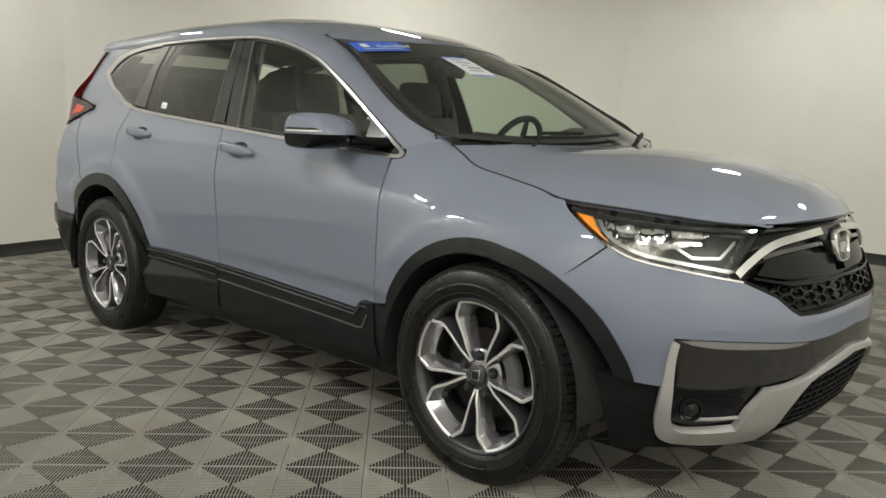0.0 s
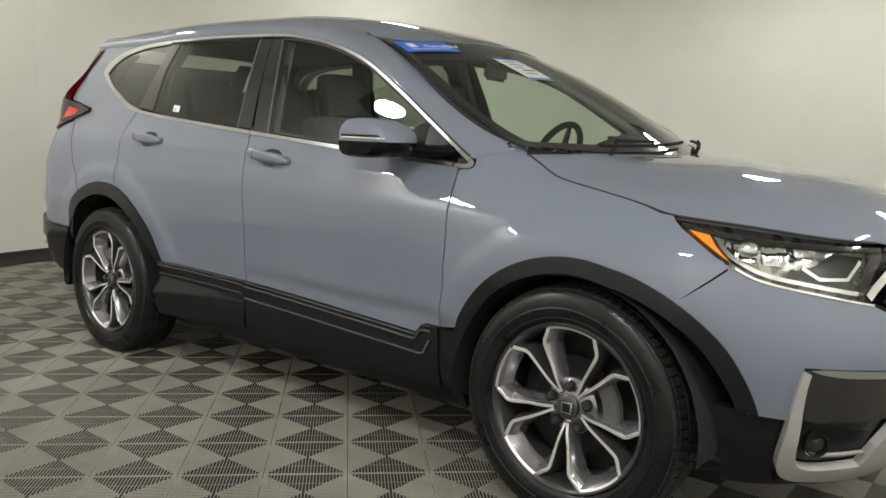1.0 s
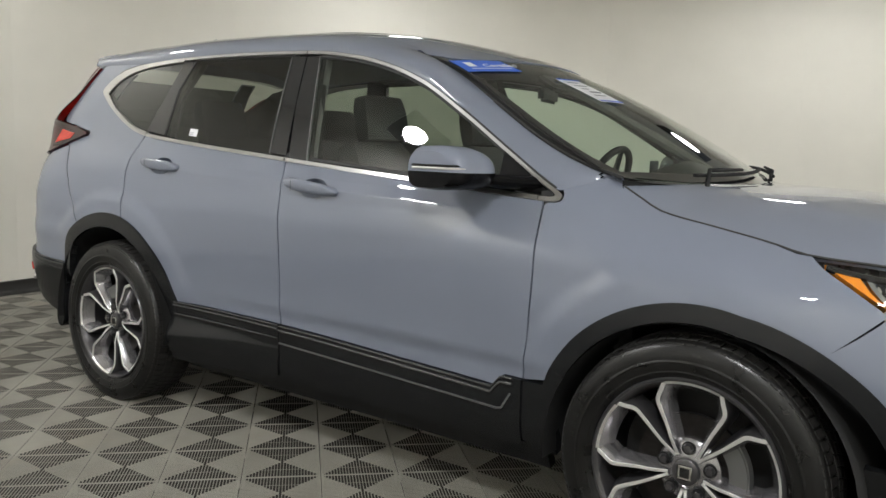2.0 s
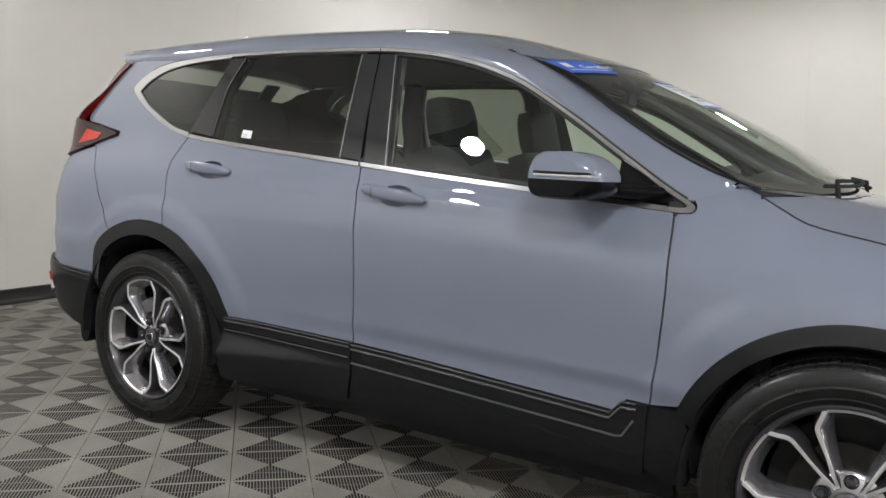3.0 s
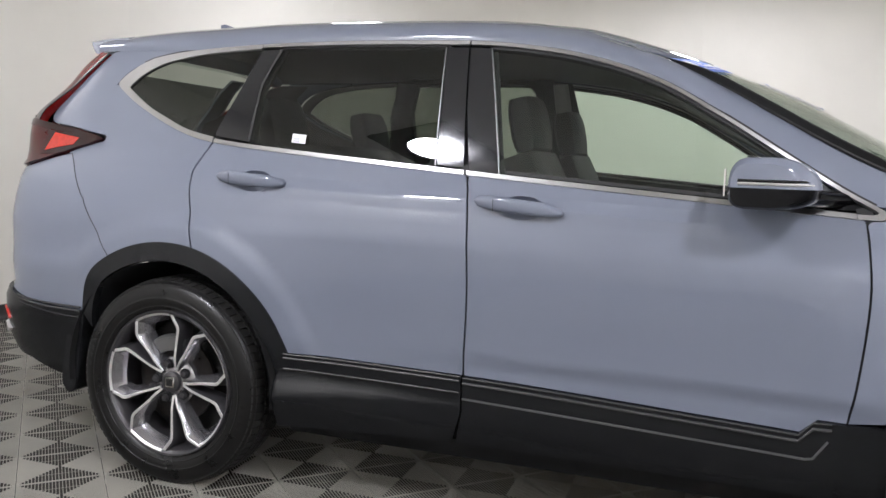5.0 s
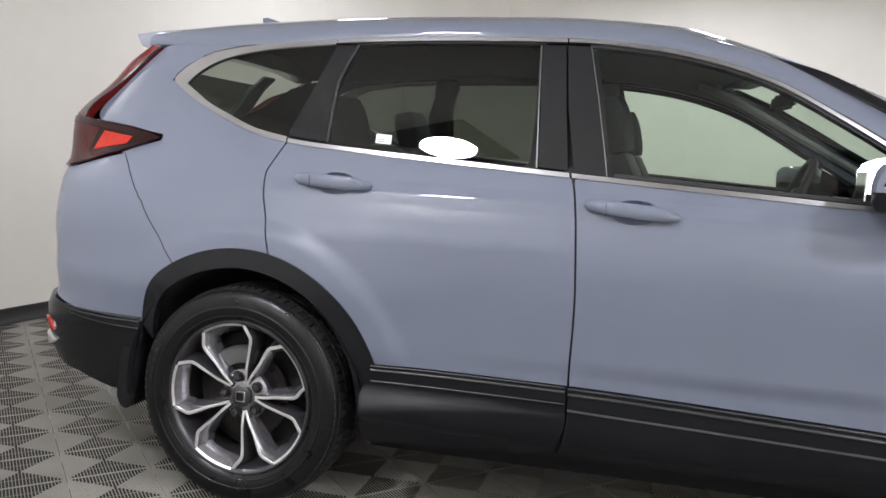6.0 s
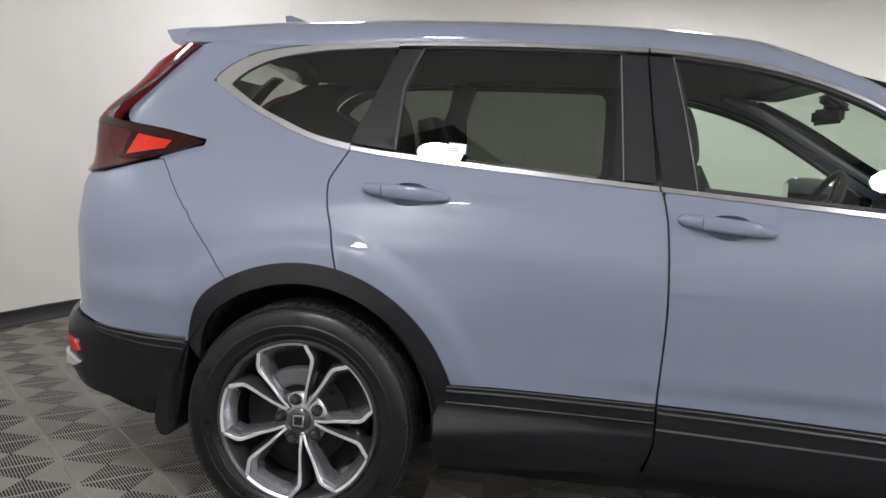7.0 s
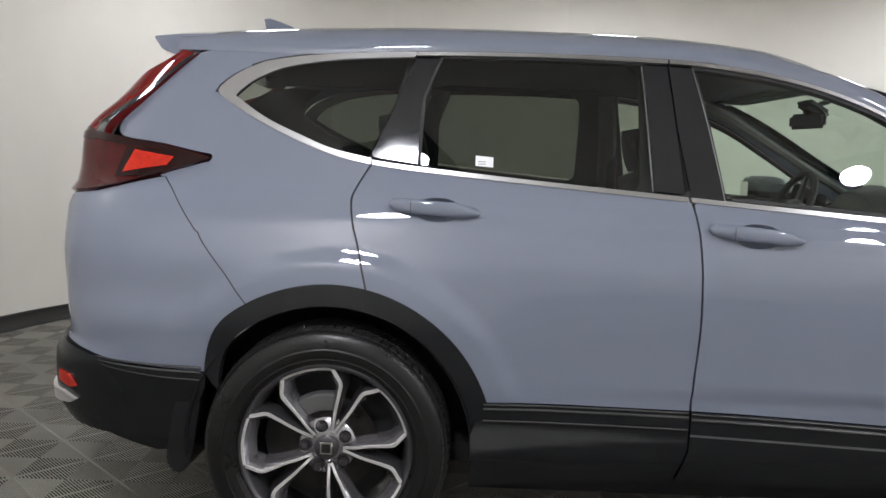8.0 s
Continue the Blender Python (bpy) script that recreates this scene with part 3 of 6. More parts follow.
    panel("trim_strip", [(x, belt_at(x)) for x in np.linspace(-0.279, 0.803, 24)] + [(x, belt_at(x) + 0.0135) for x in np.linspace(0.803, -0.282, 24)], CHROME, door, off=0.005, depth=0.012, step=0.05, **S)
    handle(door, -0.235, 0.034, 1.052, 1.030, side)
    cl = [(x, spline(CLADTOP, x)) for x in np.linspace(-0.253, 0.700, 14)] + [(0.742, 0.508), (0.8130, 0.508), (0.800, 0.30), (0.785, 0.285), (-0.28, 0.285), (-0.2525, 0.39)]
    clad = panel("door_cladding", cl, CLAD, door, "matt black lower door cladding", off=0.012, depth=0.03, step=0.05, **S)
    line = [(x, 0.436 - (x + 0.25) * 0.0405) for x in np.linspace(-0.252, 0.72, 12)] + [(0.742, 0.402), (0.775, 0.455)]
    panel("cladding_line", ribbon(line, 0.0050), BEAD, clad, "thin grey accent line", off=0.017, depth=0.008, step=0.08, **S)
    line = [(x, spline(CLADTOP, x) - 0.020) for x in np.linspace(-0.252, 0.70, 10)] + [(0.735, 0.487), (0.78, 0.489)]
    for dz, o, rr in ((0.0, 0.014, 0.0052), (0.016, 0.012, 0.0030)):
        tube("cladding_ridge", [(p[0], p[1] * -side, p[2]) for p in (skin(u, z + dz, o) for u, z in line)], rr, RIDGE, clad, n=8)
    # --- rear door
    bt = cut(BELT, -1.222, -0.292)
    rg = [p for p in GAP_R if p[1] < 1.2]
    ax = on_arch(ARCH_R, RO_R - 0.012, 0.520, 1)
    a_arc = [p for p in arc(*ARCH_R, RO_R - 0.012, 90, 0, 40) if p[0] > -1.197 and p[1] > 0.520]
    bg = [(p[0] - G, p[1]) for p in GAP_B if 0.512 < p[1] < 1.128]
    skin_r = bt + bg + [(x, spline(CLADTOP, x) + 0.003) for x in (-0.258, -0.5, -0.75)] + [(ax, 0.520)] + a_arc[::-1] + [(p[0] + G, p[1]) for p in rg[::-1]]
    door = panel("rear_door", skin_r, PAINT, car, "blue-grey rear passenger door", step=0.02, holes=[pocket_line(-1.163, -0.897, 1.092, 1.078)], **S)
    gl = [(x, top_at(x) - 0.019) for x in np.linspace(-0.410, -1.032, 14)]
    glass_r = gl + [(-1.060, 1.47), (-1.081, 1.41), (-1.085, 1.30), (-1.086, belt_at(-1.086) + 0.021)] + [(x, belt_at(x) + 0.016) for x in np.linspace(-1.0, -0.384, 8)]
    door_glass("door_glass", glass_r, PRIVACY, door, side)
    panel("window_seal", [(x, top_at(x) - 0.008) for x in np.linspace(-0.40, -1.03, 12)] + [(x, top_at(x) - 0.0195) for x in np.linspace(-1.03, -0.40, 12)], SEAL, door, off=-0.006, depth=0.02, fn=pane, **S)
    panel("window_seal", ribbon([(-1.024, 1.536), (-1.052, 1.47), (-1.073, 1.41), (-1.077, 1.30), (-1.078, 1.212)], -0.009), SEAL, door, off=-0.003, depth=0.02, fn=pane, **S)
    panel("pillar_trim", [(-0.410, top_at(-0.410) - 0.022), (-0.384, belt_at(-0.384) + 0.02), (-0.296, belt_at(-0.296) + 0.02), (-0.317, 1.34), (-0.338, top_at(-0.338) - 0.022)], PILLAR, door, "gloss black pillar plate", off=-0.004, fn=pane, **S)
    panel("pillar_trim", [(-1.108, top_at(-1.108) - 0.021), (-1.170, 1.37), (-1.226, 1.240), (-1.222, 1.228), (-1.088, belt_at(-1.088) + 0.021), (-1.087, 1.30), (-1.083, 1.41), (-1.062, 1.47), (-1.034, top_at(-1.034) - 0.022)], PILLAR, door, "gloss black pillar plate", off=-0.003, fn=pane, **S)
    panel("window_bead", ribbon([(-0.388, belt_at(-0.384) + 0.02), (-0.414, top_at(-0.410) - 0.022)], 0.003), BEAD, door, off=-0.001, depth=0.01, fn=pane, **S)
    panel("window_bead", ribbon([(-0.262, top_at(-0.262) - 0.022), (-0.224, 1.36), (-0.193, 1.20), (-0.181, 1.132)], 0.003), BEAD, door, off=-0.001, depth=0.01, fn=pane, **S)
    panel("trim_strip", [(x, top_at(x)) for x in np.linspace(-1.102, -0.336, 20)] + [(x, top_at(x) - 0.0115) for x in np.linspace(-0.336, -1.110, 20)], CHROME, door, "satin chrome window trim", off=0.004, depth=0.012, **S)
    panel("trim_strip", [(x, belt_at(x)) for x in np.linspace(-1.224, -0.287, 18)] + [(x, belt_at(x) + 0.0135) for x in np.linspace(-0.290, -1.224, 18)], CHROME, door, off=0.005, depth=0.012, **S)
    handle(door, -1.163, -0.897, 1.092, 1.078, side)
    cl = [(x, spline(CLADTOP, x)) for x in np.linspace(-0.868, -0.2585, 10)] + [(-0.2585, 0.39), (-0.287, 0.30), (-0.31, 0.285), (-0.90, 0.262), (-0.90, 0.34), (-0.905, 0.42), (-0.875, 0.49)]
    
    def scoop(u, z, o):
        tall = 0.020 + 0.080 * (min(max(-0.25 - u, 0.0), 0.68) / 0.62) ** 1.6
        top = 0.462 - (u + 0.9) * 0.05
        return skin(u, z, o + 0.47 * (tall - 0.014) * smooth(top, top - tall, z))
    clad = panel("door_cladding", cl, CLAD, door, "matt black lower door cladding", off=0.012, depth=0.03, step=0.015, fn=scoop, **S)
    for dz, o, rr in ((0.006, 0.014, 0.0046), (0.019, 0.012, 0.0030), (-0.030, 0.018, 0.0030)):
        tube("cladding_ridge", [(p[0], p[1] * -side, p[2]) for p in (skin(x, spline(CLADTOP, x) - 0.020 + dz, o) for x in np.linspace(-0.868, -0.262, 14))], rr, RIDGE, clad, n=8)
    # --- quarter panel
    arch = [p for p in arc(*ARCH_R, RO_R - 0.012, 0, 180, 60) if -1.548 < p[0] < -1.207]
    qg = [(p[0] - G, p[1]) for p in GAP_R if p[1] < 1.2]
    q = cut(BELT, -1.703, -1.229)[::-1] + [(-1.722, 1.414), (-1.718, 1.434), (-1.68, 1.468), (-1.64, 1.490)] + [(x, top_at(x) + 0.002) for x in (-1.58, -1.5, -1.40)] + [(-1.40, 1.552), (-1.6, 1.552), (-1.74, 1.548), (-1.815, 1.536)]
    q += rail([(-1.815, 1.536), (-1.872, 1.490), (-1.940, 1.430), (-1.990, 1.380), (-2.025, 1.330), (-2.022, 1.292), (-1.98, 1.268), (-1.87, 1.256), (-1.80, 1.246), (-1.728, 1.226), (-1.712, 1.210), (-1.735, 1.186), (-1.812, 1.153)], 4)[1:]
    q += rail([(-1.796, 1.150), (-1.762, 1.10), (-1.742, 1.06), (-1.727, 1.02), (-1.710, 0.972), (-1.64, 0.885), (-1.578, 0.808), (-1.550, 0.776)], 4)
    q += arch[::-1] + qg[::-1]
    quarter = panel("quarter_panel", q, PAINT, car, "blue-grey rear quarter panel", step=0.02, **S)
    fl = rear_arch(RO_R, 4, 154, 46) + rear_arch(RI_R, 158, 2, 46, 0.085)
    panel("arch_flare", fl, CLAD, quarter, "matt black plastic arch trim", off=0.010, depth=0.032, step=0.05, **S)
    gl = rail([(-1.664, 1.402), (-1.61, 1.452), (-1.52, 1.494), (-1.40, 1.518), (-1.284, 1.530), (-1.112, 1.539)], 4)
    qglass = gl + [(-1.172, 1.37), (-1.228, 1.240)] + rail([(-1.236, 1.226), (-1.349, 1.250), (-1.45, 1.289), (-1.56, 1.338), (-1.664, 1.402)], 4)[:-1]
    door_glass("quarter_glass", qglass, PRIVACY, quarter, side)
    trim = [(x, top_at(x)) for x in np.linspace(-1.106, -1.58, 12)] + rail([(-1.635, 1.490), (-1.68, 1.461), (-1.712, 1.430), (-1.716, 1.414), (-1.704, 1.402)], 3)
    trim += [p for p in cut(BELT, -1.70, -1.229)] + [(-1.228, belt_at(-1.228) + 0.019)] + rail([(-1.236, 1.226), (-1.349, 1.250), (-1.45, 1.289), (-1.56, 1.338), (-1.660, 1.402)], 4) + gl[1:]
    panel("trim_strip", trim, CHROME, quarter, "satin chrome window trim", off=0.004, depth=0.014, step=0.04, **S)
    # dark seam backing behind the shut lines
    panel("drip_seal", ribbon([(x, top_at(x) - 0.001) for x in np.linspace(-1.62, 0.85, 60)], 0.0065), SEAL, car, "thin black gap above the window trim", off=0.0015, depth=0.004, step=0.1, **S)
    for path, z0, z1 in ((GAP_F, 0.29, 1.08), (GAP_B, 0.29, 1.16), (GAP_R, 0.80, 1.22)):
        pts = [p for p in path if z0 <= p[1] <= z1]
        panel("door_seal", ribbon(shift(pts, -0.02), 0.04), SEAL, car, off=-0.010, depth=0.0, step=0.08, **S)
    tube("bumper_seam", [(p[0], p[1] * -side, p[2]) for p in (skin(u, z, 0.0004) for u, z in rail([(-1.796, 1.150), (-1.762, 1.10), (-1.742, 1.06), (-1.727, 1.02), (-1.710, 0.972), (-1.64, 0.885), (-1.578, 0.808), (-1.551, 0.775)], 6))], 0.0016, SEAL, car, n=6)
    panel("door_seal", ribbon(shift(rail([(-1.80, 1.16), (-1.764, 1.10), (-1.744, 1.06), (-1.729, 1.02), (-1.712, 0.972), (-1.64, 0.885), (-1.578, 0.808), (-1.550, 0.776)], 4), -0.015), 0.03), SEAL, car, off=-0.010, depth=0.0, step=0.08, **S)
    panel("pillar_backing", [(-0.40, 1.12), (-0.165, 1.12), (-0.21, 1.36), (-0.25, 1.55), (-0.425, 1.55)], DARK, car, off=-0.024, depth=0.0, step=0.08, fn=pane, **S)
    panel("pillar_backing", [(-1.25, 1.20), (-1.08, 1.19), (-1.08, 1.42), (-1.02, 1.555), (-1.10, 1.555)], DARK, car, off=-0.024, depth=0.0, step=0.08, fn=pane, **S)
    panel("door_card", [(-1.20, 0.90), (-1.05, 0.83), (-0.88, 0.62), (-0.84, 0.45), (0.80, 0.45), (0.80, 1.060)] + [(x, belt_at(x) + 0.004) for x in np.linspace(0.79, -1.20, 14)], DASH, car, "black inner door lining", off=-0.055, depth=0.0, step=0.08, **S)
    panel("cargo_lining", [(-1.10, 1.15), (-1.23, 1.19), (-1.45, 1.265), (-1.60, 1.325), (-1.71, 1.40), (-1.70, 1.47), (-1.62, 1.53), (-1.80, 1.535), (-2.10, 1.50), (-2.50, 1.32), (-2.50, 1.05), (-2.20, 0.87), (-1.10, 0.87)], DASH, car, "dark cargo bay lining", off=-0.055, depth=0.0, step=0.06, **S)
    hole = []
    x0, x1, z0, z1, rr = -1.135, -0.418, 1.195, 1.546, 0.070
    for cx, cz, a0 in ((x1 - rr, z1 - rr, 0), (x0 + rr, z1 - rr, 90), (x0 + rr * 0.5, z0 + 0.035, 180), (x1 - rr * 0.5, z0 - 0.010, 270)):
        r = rr if a0 < 180 else rr * 0.5
        hole += [(cx + r * math.cos(radians(a0 + 15 * k)), cz + r * math.sin(radians(a0 + 15 * k))) for k in range(7)]
    panel("window_surround", [(-1.235, 1.13), (-0.30, 1.09), (-0.33, 1.565), (-1.05, 1.57), (-1.13, 1.55)], DASH, car, "dark inner window frame with rounded corners", off=-0.045, depth=0.012, step=0.08, fn=pane, holes=[hole], **S)
    panel("bumper_backing", [(-1.715, 0.64), (-1.735, 0.42), (-1.95, 0.40), (-1.95, 0.66)], DARK, car, off=-0.03, depth=0.0, step=0.06, **S)
    panel("sill", [(-0.90, 0.285), (0.88, 0.295), (0.88, 0.22), (-0.90, 0.22)], CLAD, car, off=-0.012, depth=0.03, step=0.08, **S)


def roof_at(x, s):
    """Roof section: s = 0 at the window trim, 1 on the centre line."""
    zt = spline(RAILLINE, x)
    ye = width(x, zt) + 0.001
    a = s * math.pi / 2
    n = 2 / 2.6
    return (x, -ye * max(math.cos(a), 0) ** n, zt + (spline(ROOF, x) - zt) * math.sin(a) ** n)


def roof_uv(u, v):
    y = width(0.14, spline(RAILLINE, 0.14)) * max(math.cos(v * math.pi / 2), 0) ** (2 / 2.6)
    front = 0.14 + (0.19 - 0.15 * min(y / 0.57, 1.0) ** 2) * smooth(0.28, 0.42, v)
    return front + (-1.86 - front) * u, v


def patch(name, fn, nu, nv, mat, parent, label="", depth=0.006):
    """A smooth plate over the unit square, both sides of the car at once or one."""
    verts, norms = [], []
    h = 1e-3
    for i in range(nu + 1):
        for j in range(nv + 1):
            u, v = i / nu, j / nv
            verts.append(Vector(fn(u, v)))
            a, b = min(u + h, 1), max(u - h, 0)
            c, d = min(v + h, 1), max(v - h, 0)
            n = (Vector(fn(a, v)) - Vector(fn(b, v))).cross(Vector(fn(u, c)) - Vector(fn(u, d)))
            n = n.normalized() if n.length > 1e-14 else Vector((0, 0, 1))
            norms.append(n if n.z > 0 or abs(n.z) < 1e-6 else -n)
    faces, loops = [], []
    for i in range(nu):
        for j in range(nv):
            idx = [i * (nv + 1) + j, (i + 1) * (nv + 1) + j, (i + 1) * (nv + 1) + j + 1, i * (nv + 1) + j + 1]
            if (verts[idx[1]] - verts[idx[0]]).cross(verts[idx[2]] - verts[idx[0]]).dot(norms[idx[0]]) < 0:
                idx.reverse()
            faces.append(idx)
            loops += [norms[k] for k in idx]
    if depth:
        edge = [i * (nv + 1) for i in range(nu + 1)] + [nu * (nv + 1) + j for j in range(1, nv + 1)]
        edge += [i * (nv + 1) + nv for i in range(nu - 1, -1, -1)] + [j for j in range(nv - 1, 0, -1)]
        for k, i in enumerate(edge):
            j = edge[(k + 1) % len(edge)]
            o = len(verts)
            verts += [verts[i], verts[j], verts[j] - norms[j] * depth, verts[i] - norms[i] * depth]
            n = (verts[j] - verts[i]).cross(norms[i])
            n = n.normalized() if n.length > 1e-14 else Vector((0, 0, 1))
            faces.append([o, o + 3, o + 2, o + 1])
            loops += [n] * 4
    me = bpy.data.meshes.new(name)
    me.from_pydata([tuple(v) for v in verts], [], faces)
    me.materials.append(mat)
    me.shade_smooth()
    me.normals_split_custom_set([tuple(n) for n in loops])
    ob = new(name, me)
    if parent:
        ob.parent = parent
    if label:
        ob["label"] = label
    return ob


# windscreen: a across (-1 right, 1 left), b up
def screen_at(a, b):
    bx, by, bz = 1.25 - 0.22 * a * a, 0.715 * a, 1.095 + 0.030 * a * a
    tx, ty, tz = 0.33 - 0.15 * a * a, 0.570 * a, 1.560 - 0.032 * a * a
    bow = 0.030 * math.sin(math.pi * b)
    wing = 0.045 * a ** 4 * math.sin(math.pi * b) * (1 - b) * 2
    return (bx + (tx - bx) * b + bow * 0.5, by + (ty - by) * b + (wing if a > 0 else -wing), bz + (tz - bz) * b + bow - wing)


def pillar_at(s, v, side):
    """The painted strip between window trim and windscreen: s along (front to back), v inwards."""
    x = 1.004 + (0.14 - 1.004) * s
    zt = spline(TOPLINE, x) if x < 0.86 else min(pillar_foot(x), spline(HOODLINE, x) + 0.001)
    o = Vector((x, -width(x, zt) - 0.001, zt))
    i = Vector(screen_at(-1.0, max(s, 0.0)))
    rise = (Vector(skin(x, zt + 0.01)) - Vector(skin(x, zt))).normalized()
    c = o + rise * (0.5 * (i - o).length)
    p = o * (1 - v) ** 2 + c * (2 * v * (1 - v)) + i * v ** 2
    k = smooth(0.5, 1.0, s)
    if k > 0:
        p = p.lerp(Vector(roof_at(x, 0.38 * v)).lerp(i, v ** 3), k)
    return (p.x, side * -p.y, p.z)


HOODMID = [(0.0, 1.112), (0.30, 1.106), (0.58, 1.080), (0.80, 1.028), (0.93, 0.970), (1.0, 0.916)]


HOODRIM = [(1.0, 1.122), (1.08, 1.076), (1.16, 1.038), (1.32, 1.008), (1.441, 0.986), (1.56, 0.960), (1.68, 0.952), (1.80, 0.943), (1.951, 0.928), (2.144, 0.909), (2.26, 0.902)]


def hood_edge(b):
    u = spline([(0.0, 1.03), (0.30, 1.315), (0.55, 1.57), (0.78, 1.89), (1.0, 2.26)], b)
    return Vector(skin(u, spline(HOODRIM, u), 0.003 * smooth(0.45, 0.65, b)))


def hood_at(a, b):
    """a across -1..1, b from the cowl (0) to the nose (1)."""
    e = hood_edge(b)
    mx = 1.235 + (2.125 - 1.235) * b
    mz = spline(HOODMID, b)
    k = abs(a)
    # flat middle field, a crease, then a plane that falls to the edge
    kc, fc = 0.6653, 0.30
    g = fc * (k / kc) ** 2 if k < kc else fc + (1 - fc) * ((k - kc) / (1 - kc)) ** 1.12
    g = g * (1 - 0.6 * smooth(0.75, 1.0, b)) + k ** 2.4 * 0.6 * smooth(0.75, 1.0, b)
    return (mx + (e.x - mx) * k ** 2.2, a * -e.y, mz + (e.z - mz) * g)


def roof_skin(u, v):
    """Roof with its front edge bent down to the windscreen."""
    p = Vector(roof_at(*roof_uv(u, v)))
    if v <= 0.38:
        k, t = (v / 0.38) ** 3, Vector(screen_at(-1.0, 1.0))
    else:
        k = 1.0
        b = 1 - 0.075 * smooth(0.36, 0.60, v)
        t = Vector(screen_at(max(p.y / (0.57 + 0.145 * (1 - b)), -1.0), b)) + Vector((0.002, 0, 0.004))
        t.y = p.y
    return tuple(p.lerp(t, k * (1 - smooth(0.0, 0.10, u))))


def upper_body(car):
    patch("roof_panel", roof_skin, 80, 30, PAINT, car, "blue-grey roof skin")

    def other(u, v):
        p = roof_skin(u, v)
        return (p[0], -p[1], p[2])
    patch("roof_panel", other, 80, 30, PAINT, car, "blue-grey roof skin")
    # glass sunroof field ahead on the roof
    patch("sunroof", lambda u, v: (lambda p: (p[0], p[1] if v < 0.5 else -p[1], p[2] + 0.0012))(roof_at(-0.14 - 0.50 * u, 1 - 0.42 * abs(1 - 2 * v))), 14, 20, BLACK, car, "dark glass sunroof panel")
    for side in (-1, 1):
        patch("windscreen_pillar", lambda u, v: pillar_at(1.033 * u - 0.033, v, side), 60, 10, PAINT, car, "blue-grey windscreen pillar")
    ws = patch("windscreen", lambda u, v: screen_at(2 * u - 1, v), 30, 16, CLEAR, car, "clear green-tinted windscreen", depth=0)
    ws.visible_shadow = False

    def band(u, v):
        p = screen_at(2 * u - 1, 0.955 + 0.045 * v)
        return (p[0] + 0.002, p[1], p[2] + 0.002)
    patch("windscreen_band", band, 30, 3, BLACK, ws, "black ceramic glass border", depth=0)
    for e in (-1, 1):
        patch("windscreen_band", lambda u, v: (lambda p: (p[0] + 0.002, p[1], p[2] + 0.002))(screen_at(e * (1 - 0.060 * u), v * 0.95)), 3, 16, BLACK, ws, depth=0)

        def lip(u, v):
            p = Vector(screen_at(e, 0.06 + u * 0.925))
            tall = 0.030 * (1 - 0.8 * smooth(0.70, 1.0, u)) * smooth(-0.06, 0.20, u)
            return p + Vector((0.10, 0.42 * e, 0.90)) * (tall * v)
        patch("edge_moulding", lip, 30, 2, SEAL, ws, "black windscreen edge moulding", depth=0.008)
        tube("windscreen_seal", [screen_at(e, k / 14) for k in range(15)], 0.006, SEAL, ws, n=6)
    patch("windscreen_band", lambda u, v: (lambda p: (p[0] + 0.002, p[1], p[2] + 0.002))(screen_at((2 * u - 1) * 0.94, 0.012 + 0.05 * v)), 30, 3, BLACK, ws, depth=0)
    hood = patch("hood", lambda u, v: hood_at(1.996 * u - 0.998, v), 48, 40, PAINT, car, "smooth blue-grey hood", depth=0.015)
    tube("hood_seam", [(p[0], p[1], p[2] - 0.002) for p in (hood_at(-1, k / 30) for k in range(0, 30))], 0.0042, SEAL, hood, n=6)

    def cowl(u, v):
        a = 2 * u - 1
        p = Vector(screen_at(a, 0.0)).lerp(Vector(hood_at(a, 0.0)), v)
        return (p.x, p.y, p.z - 0.02 * math.sin(math.pi * v) - 0.006)
    patch("cowl", cowl, 24, 4, CLAD, car, "black plastic cowl below the windscreen")
    # wipers
    for x0, y0, x1, y1 in ((1.165, -0.44, 1.10, 0.16), (1.15, 0.28, 1.02, 0.66)):
        w = empty("wiper", car)
        pts = []
        for k in range(9):
            y = y0 + (y1 - y0) * k / 8
            p = screen_at(y / 0.70, 0.03 + 0.05 * k / 8)
            pts.append((p[0] + 0.012, p[1], p[2] + 0.016))
        tube("wiper_blade", pts, 0.0065, DARK, w, n=6)
        tube("wiper_arm", [(1.20, y0 - 0.05, 1.063), (pts[1][0], pts[1][1], pts[1][2] + 0.016), (pts[4][0], pts[4][1], pts[4][2] + 0.014)], [0.009, 0.007, 0.005], DARK, w, n=8)
    # tail: hatch skin, rear glass, spoiler and antenna fin
    hatch = [(-2.30, 0.66), (-2.72, 0.66), (-2.72, 1.10), (-2.30, 1.10)]
    for side in (-1, 1):
        panel("hatch_skin", hatch, PAINT, car, "blue-grey tailgate", side=side, off=-0.004)
        ob = panel("rear_glass", [(-2.50, 1.12), (-2.72, 1.12), (-2.72, 1.50), (-2.50, 1.50)], DARKGLASS, car, "dark rear window", side=side, depth=0.0, off=-0.01)
        ob.visible_shadow = False
        panel("hatch_frame", [(-2.40, 1.10), (-2.52, 1.10), (-2.52, 1.54), (-2.40, 1.54)], PAINT, car, side=side, off=-0.016)

    vs, fs = [], []
    n, k = 40, 6
    for j in range(n + 1):
        a = 2 * j / n - 1
        e = abs(a) ** 3.2
        vs += [(-1.75, 0.590 * a, 1.652 - 0.050 * e), (-1.86, 0.582 * a, 1.644 - 0.044 * e), (-1.985 + 0.017 * e, 0.558 * a, 1.630 - 0.036 * e),
               (-1.95 + 0.018 * e, 0.576 * a, 1.590 - 0.040 * e), (-1.88 + 0.005 * e, 0.598 * a, 1.560 - 0.031 * e), (-1.80, 0.612 * a, 1.560 - 0.026 * e)]
